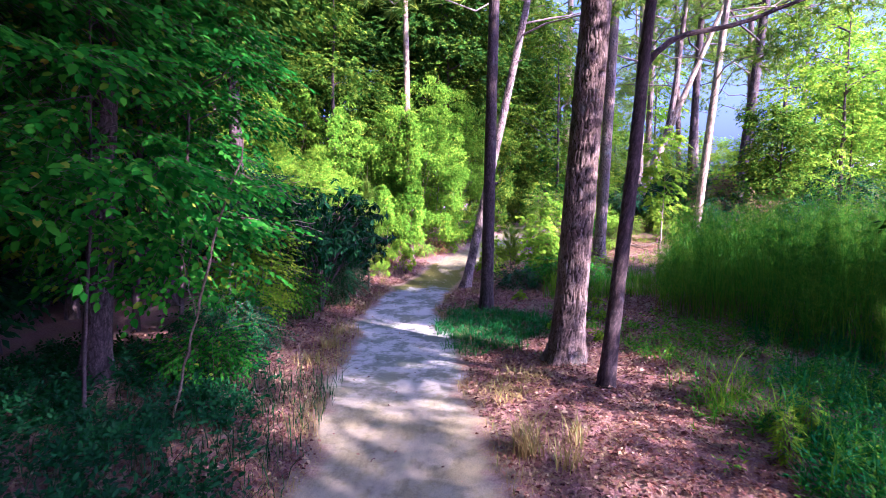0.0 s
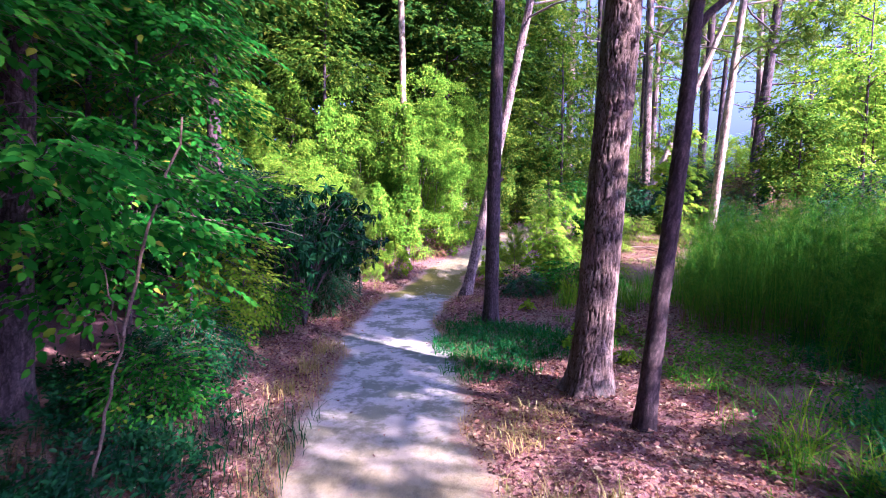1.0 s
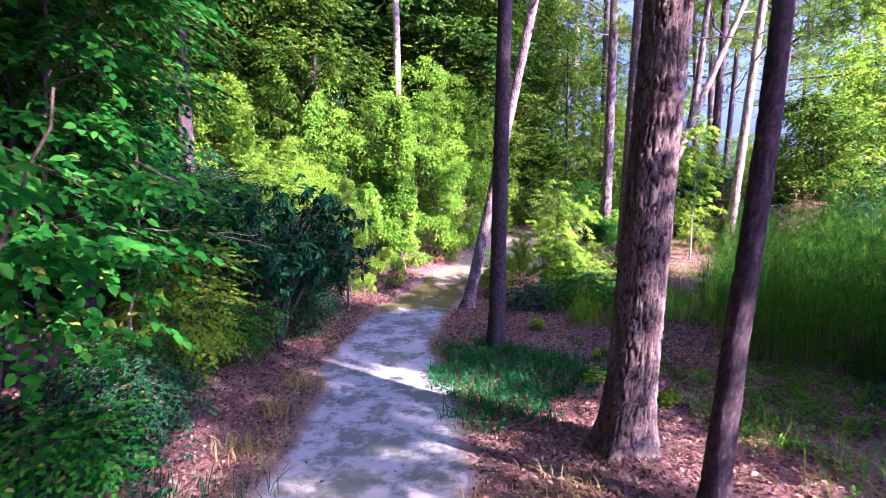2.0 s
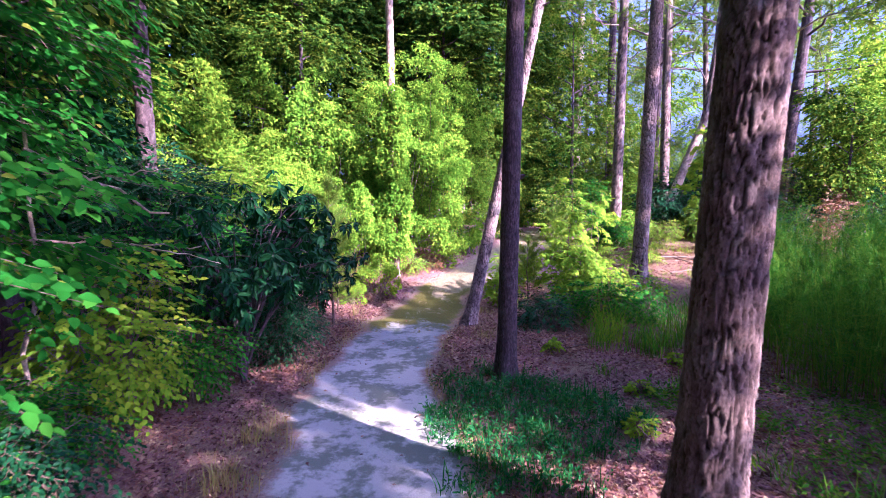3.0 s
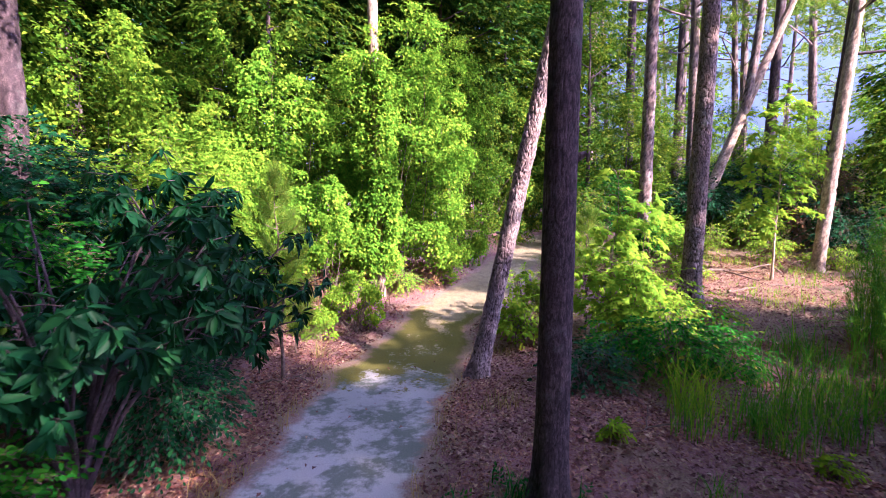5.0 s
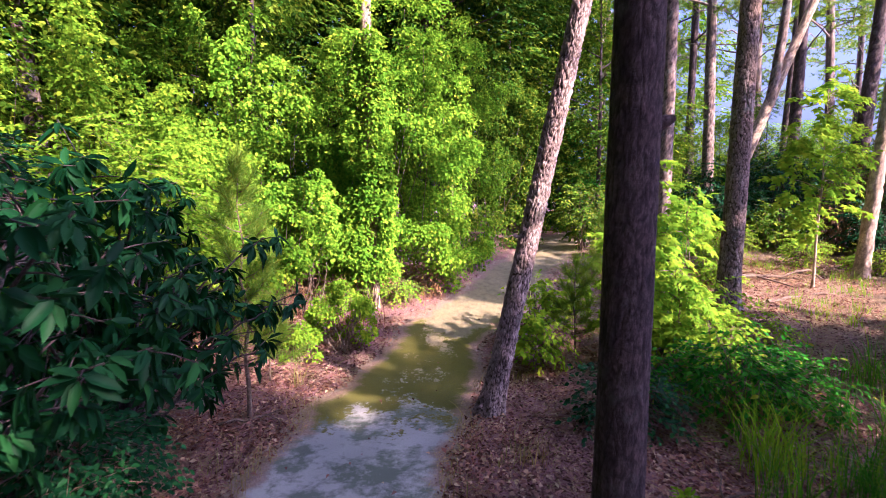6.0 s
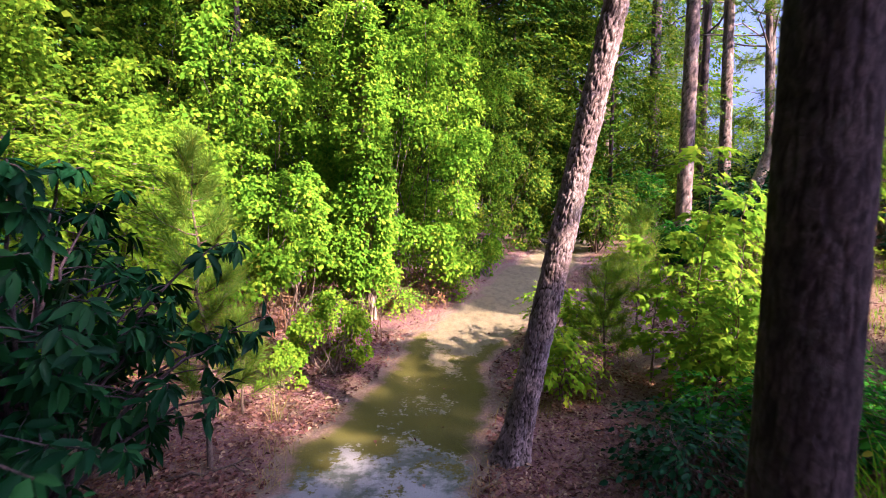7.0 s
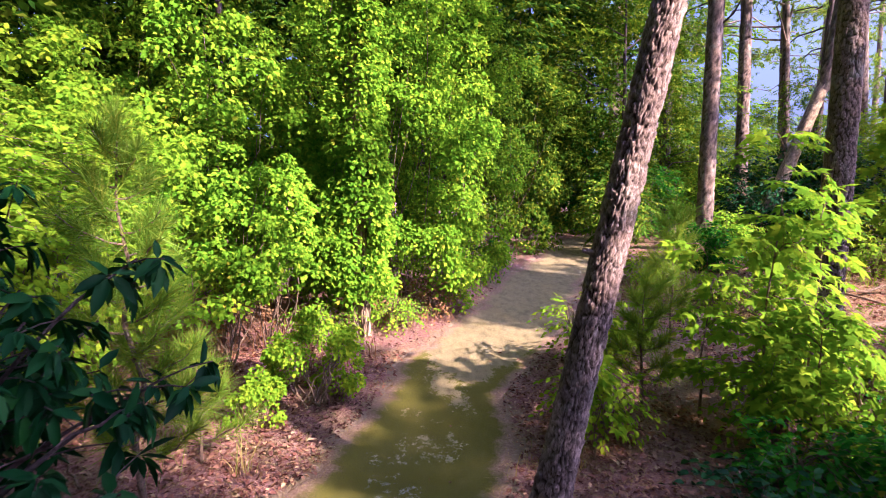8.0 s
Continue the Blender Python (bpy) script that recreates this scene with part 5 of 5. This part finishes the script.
def tuft(x, y, n, height, spread, mat, seed, label, name="grass_tuft", lean=0.9, wide=(0.004, 0.009)):
    rng = np.random.default_rng(seed)
    th = thing(name, x, y, z0(x, y), label, "grass tuft", "grass tufts")
    g = Geo()
    p = np.stack([rng.normal(0, spread, n), rng.normal(0, spread, n), np.zeros(n)], 1)
    add_blades(g, rng, p, rng.uniform(0.45, 1.0, n) * height, rng.uniform(*wide, n), lean)
    part("blade_growth", g, mat, th, kind="stuff")
    return th


for i, (x, y, n, h, s, m) in enumerate([(0.62, 3.75, 150, 0.36, 0.05, M_STRAW), (0.86, 3.55, 60, 0.28, 0.05, M_STRAW), (0.98, 3.9, 40, 0.3, 0.04, M_STRAW), (-1.42, 6.6, 110, 0.26, 0.09, M_STRAW), (-1.5, 5.9, 90, 0.22, 0.09, M_STRAW),
                                        (-1.45, 7.3, 90, 0.22, 0.08, M_STRAW), (0.62, 4.9, 160, 0.1, 0.14, M_STRAW), (0.85, 5.3, 160, 0.1, 0.16, M_STRAW), (2.38, 4.45, 40, 0.75, 0.06, M_BRIGHT), (2.7, 4.2, 50, 0.5, 0.08, M_BRIGHT),
                                        (2.2, 10.0, 150, 0.7, 0.1, M_BRIGHT), (2.55, 9.7, 90, 0.5, 0.09, M_GRASS), (1.95, 9.55, 60, 0.6, 0.07, M_GRASS), (2.5, 9.25, 70, 0.6, 0.08, M_GRASS), (3.0, 9.4, 80, 0.65, 0.09, M_GRASS), (3.1, 9.9, 90, 0.6, 0.1, M_GRASS), (1.75, 8.7, 40, 0.2, 0.05, M_GRASS), (2.1, 7.4, 40, 0.2, 0.05, M_GRASS), (2.4, 8.2, 60, 0.25, 0.07, M_GRASS),
                                        (-1.35, 11.9, 20, 0.3, 0.03, M_STRAW), (0.62, 10.3, 70, 0.2, 0.12, M_STRAW), (0.75, 12.0, 60, 0.18, 0.12, M_STRAW)]):
    tuft(x, y, n, h * (1.5 if h < 0.15 else 1.0), s, m, 200 + i, "tuft of dry straw-coloured grass at the trail's edge" if m is M_STRAW else "tuft of long arching green grass blades", lean=2.0 if h < 0.15 else 1.4 if m is M_BRIGHT else 0.9)

# ---- dry leaves, pine straw and sticks ----
rng = np.random.default_rng(21)
g = Geo()
p = np.concatenate([scatter(rng, 56000, -3.0, 2.8, 2.6, 11.0, lambda x, y: off_trail(x, y, -0.04 + 0.1 * rng.uniform(0, 1, len(x)))), scatter(rng, 22000, -4.2, 4.6, 2.0, 11.0, lambda x, y: off_trail(x, y, 0.02 + 0.12 * rng.uniform(0, 1, len(x)))),
                    scatter(rng, 15000, -4.5, 3.6, 11.0, 17.0, lambda x, y: off_trail(x, y, 0.05)), scatter(rng, 30000, -4.0, 2.0, 9.5, 14.0, lambda x, y: off_trail(x, y, 0.0 + 0.1 * rng.uniform(0, 1, len(x)))), scatter(rng, 26000, 2.4, 5.6, 6.0, 12.5), scatter(rng, 160, -1.2, 0.8, 2.0, 14.0), scatter(rng, 24000, 2.6, 8.5, 11.5, 17.5, lambda x, y: off_trail(x, y, 0.1)), scatter(rng, 3000, 3.0, 10.0, 11.5, 20.0, lambda x, y: off_trail(x, y, 0.1))])
n = len(p)
a = rng.uniform(0, 2 * math.pi, n)
d = np.stack([np.cos(a), np.sin(a), rng.normal(0, 0.25, n)], 1)
size = rng.uniform(0.016, 0.058, n) * rng.uniform(0.7, 1.1, n)
add_leaves(g, p + np.stack([np.zeros(n), np.zeros(n), rng.uniform(0.006, 0.03, n)], 1), d, rng.normal(0, 0.35, (n, 3)) + [0, 0, 1.0], size, size * rng.uniform(0.35, 0.7, n), 0.5, 0.2, True)
growth("leaf_litter", g, M_DRY, "scattered reddish-brown dry leaves on the forest floor", "leaf litter")

g = Geo()
p = np.concatenate([scatter(rng, 42000, -4.0, 5.0, 2.0, 17.0, lambda x, y: off_trail(x, y, -0.06)), scatter(rng, 16000, 3.0, 10.0, 12.0, 20.0, lambda x, y: off_trail(x, y, 0.1))])
n = len(p)
a = rng.uniform(0, 2 * math.pi, n)
d = np.stack([np.cos(a), np.sin(a), rng.normal(0, 0.12, n)], 1) * rng.uniform(0.08, 0.17, (n, 1))
s = np.stack([-np.sin(a), np.cos(a), np.zeros(n)], 1) * 0.0016
b = p + np.stack([np.zeros(n), np.zeros(n), rng.uniform(0.008, 0.03, n)], 1)
g.add(np.stack([b - s, b + s, b + d], 1).reshape(-1, 3), np.arange(n * 3).reshape(-1, 3))
growth("pine_straw", g, M_STRAW, "fallen pine needles strewn over the forest floor", "pine straw")


def stick(x, y, z, dx, dy, dz, r, seed, mat=None, name="fallen_branch", label="bare fallen branch lying on the litter"):
    rng = np.random.default_rng(seed)
    g = Geo()
    w = bent(rng, (0, 0, 0), (dx, dy, dz), 9, 0.05)
    add_trunk(g, w, np.linspace(r, r * 0.4, 9), 7)
    k = rng.integers(3, 7)
    side = np.array([-dy, dx, 0.25 * np.hypot(dx, dy)]) * rng.uniform(0.25, 0.45) * rng.choice([-1, 1])
    add_trunk(g, bent(rng, w[k], w[k] + side + np.array([dx, dy, 0]) * 0.2, 5, 0.05), np.linspace(r * 0.6, r * 0.25, 5), 5)
    ob = new(name, g.mesh(name, mat or M_TWIG, True))
    ob.location = (x, y, z0(x, y) + z)
    return tagged(ob, label, "branch", "fallen branches")


for i, (x, y, dx, dy, r) in enumerate([(0.95, 8.75, 0.35, -0.35, 0.016), (1.35, 9.6, 0.8, 0.1, 0.01), (-1.75, 10.9, 0.5, 0.2, 0.012), (1.7, 7.9, 0.5, -0.4, 0.008), (5.0, 14.6, 1.6, 0.5, 0.03), (4.9, 15.8, 1.8, 0.1, 0.035),
                                       (-2.2, 11.6, -0.5, 0.5, 0.01), (1.1, 4.6, 0.4, -0.3, 0.006), (2.1, 5.3, -0.5, 0.3, 0.007), (-1.7, 5.2, 0.35, 0.35, 0.007), (-2.0, 12.8, -0.7, 0.3, 0.012)]):
    stick(x, y, r, dx, dy, 0.04, r, 300 + i)

# the tree at the far side of the clearing, sunlight put into brighter leaves
bright = leafy_tree(12.7, 17.3, 7.6, 2.1, 1.7, 0.08, (0, 0), 140, 1050, 7, 0.13, mat=M_BRIGHT, label="broadleaf tree at the far side of the clearing, leaves brightened for sunlight")
for x, y, s in [(17.5, 21.5, 0.9), (21.0, 25.0, 1.0), (10.6, 20.5, 0.4), (26.0, 29.0, 1.1), (13.2, 24.0, 0.45)]:
    copy_thing(bright, pose(x, y, z0(x, y) - 0.05, 0, 0, far_rng.uniform(0, 360)) @ Matrix.Diagonal((s, s, s, 1)))


# ---- bare stems among the leaves ----
def bare_sapling(x, y, lines, mat, seed, label):
    rng = np.random.default_rng(seed)
    th = thing("bare_sapling", x, y, z0(x, y) - 0.02, label, "sapling", "bare saplings")
    for i, (a, b, r) in enumerate(lines):
        g = Geo()
        add_trunk(g, bent(rng, a, b, 9, 0.035), np.linspace(r, r * 0.55, 9), 9)
        part("branch" if i else "stem", g, mat, th, smooth=True)
    return th


bare_sapling(-2.2, 4.2, [((0, 0, 0), (0.26, 0.0, 1.0), 0.013), ((0.26, 0.0, 0.98), (0.62, 0.15, 2.3), 0.011), ((0.24, 0.0, 0.9), (0.05, 0.2, 1.4), 0.006)], M_TWIG, 401, "thin bare brown stem leaning among the leaves")
bare_sapling(-2.75, 6.75, [((0, 0, 0), (0.3, -0.25, 2.3), 0.018), ((0.28, -0.24, 2.15), (1.05, -0.1, 1.72), 0.012), ((0.62, -0.17, 1.97), (1.0, 0.05, 2.05), 0.006), ((0.22, -0.2, 1.6), (1.1, 0.3, 1.5), 0.008), ((0.7, 0.08, 1.55), (1.15, 0.45, 1.38), 0.005)],
             M_PALE, 402, "dead sapling with bare grey branches among the shrubs")
bare_sapling(-1.5, 5.1, [((0, 0, 0), (0.1, 0.1, 0.5), 0.005), ((0.05, 0.05, 0.25), (-0.1, 0.1, 0.45), 0.004)], M_TWIG, 403, "short bare twig standing in the litter")
shrub(2.3, 3.45, 0.42, 0.05, 404, 60, 6, 0.045, 0.3, M_BRIGHT, 2, 0.07, "upright weed with a spike of yellow-green leaves", name="weed", group="weeds")
shrub(2.75, 3.9, 0.35, 0.06, 405, 60, 6, 0.045, 0.3, M_BRIGHT, 2, 0.07, "upright weed with a spike of yellow-green leaves", name="weed", group="weeds")
for i, (x, y) in enumerate([(1.9, 8.1), (2.3, 7.9), (1.55, 7.2), (2.6, 8.9), (1.35, 9.5), (2.0, 6.6)]):
    shrub(x, y, 0.2, 0.09, 410 + i, 30, 6, 0.05, 0.5, M_BRIGHT, 3, 0.08, "small bright seedling growing in the litter", name="seedling", group="seedlings")

# thickets behind the clearing, their shade put into dark leaf colour
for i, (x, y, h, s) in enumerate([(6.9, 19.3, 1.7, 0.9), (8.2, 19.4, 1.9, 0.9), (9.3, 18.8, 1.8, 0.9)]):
    shrub(x, y, h, s, 450 + i, 420, 7, 0.09, mat=M_DARK, group="shrubs round the clearing", label="shrub at the back of the clearing, shade put into dark leaves")
dark = shrub(8.7, 20.7, 2.3, 1.0, 430, 520, 7, 0.1, mat=M_DARK, group="shrubs round the clearing", label="thicket behind the clearing, dark leaves standing in for its shade", name="thicket")
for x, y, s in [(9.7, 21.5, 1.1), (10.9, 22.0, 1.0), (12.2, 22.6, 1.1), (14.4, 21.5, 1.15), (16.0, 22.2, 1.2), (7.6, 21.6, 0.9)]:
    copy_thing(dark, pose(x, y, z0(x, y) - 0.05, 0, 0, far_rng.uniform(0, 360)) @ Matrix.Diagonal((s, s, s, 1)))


def house(x, y, wide, deep, eave, ridge):
    """A low house far behind the trees: four walls with thickness and a shallow gable roof."""
    th = thing("house", x, y, z0(x, y) - 0.1, "low tan house with a pale lavender-grey roof beyond the trees", "house")

    def block(g, x0, x1, y0, y1, z0_, z1):
        v = [(a, b, c) for c in (z0_, z1) for a, b in ((x0, y0), (x1, y0), (x1, y1), (x0, y1))]
        g.add(v, [(3, 2, 1, 0), (4, 5, 6, 7), (0, 1, 5, 4), (1, 2, 6, 5), (2, 3, 7, 6), (3, 0, 4, 7)])

    for x0, x1, y0, y1 in [(0, wide, 0, 0.25), (0, wide, deep - 0.25, deep), (0, 0.25, 0.25, deep - 0.25), (wide - 0.25, wide, 0.25, deep - 0.25)]:
        g = Geo()
        block(g, x0, x1, y0, y1, 0, eave)
        part("wall", g, M_WALL, th)
    for y0, y1 in ((-0.5, deep / 2), (deep + 0.5, deep / 2)):
        g = Geo()
        v = [(a, b, c + e) for e in (0, 0.12) for a, b, c in ((-0.5, y0, eave - 0.1), (wide + 0.5, y0, eave - 0.1), (wide + 0.5, y1, ridge), (-0.5, y1, ridge))]
        g.add(v, [(3, 2, 1, 0), (4, 5, 6, 7), (0, 1, 5, 4), (1, 2, 6, 5), (2, 3, 7, 6), (3, 0, 4, 7)])
        part("roof", g, M_ROOF, th)


def plain_material(name, a, b, scale):
    m, t, s = material(name, 0.75)
    t.links.new(ramp(t, noise_tex(t, scale, 6, 0.65), [(0.35, a), (0.65, b)]), s.inputs["Base Color"])
    return m


M_WALL = plain_material("tan_render", (0.30, 0.23, 0.17), (0.38, 0.30, 0.22), 3.0)
M_ROOF = plain_material("lavender_grey_roofing", (0.36, 0.33, 0.44), (0.46, 0.43, 0.54), 5.0)
house(22.6, 34.0, 11.0, 7.0, 3.0, 3.9)

# low growth that closes the edge of the woods beyond the clearing
edge = shrub(11.0, 26.0, 2.2, 2.2, 420, 700, 7, 0.15, mat=M_FAR, group="shrubs at the edge of the woods", label="wide leafy thicket at the far edge of the woods", name="thicket")
for i in range(18):
    x, y = 8.0 + 2.4 * i + far_rng.uniform(-0.5, 0.5), 27.5 + 1.7 * i + far_rng.uniform(-1.5, 1.5)
    s = far_rng.uniform(0.9, 1.3) * (1 + 0.02 * i)
    copy_thing(edge, pose(x, y, z0(x, y) - 0.05, 0, 0, far_rng.uniform(0, 360)) @ Matrix.Diagonal((s, s, s, 1)))
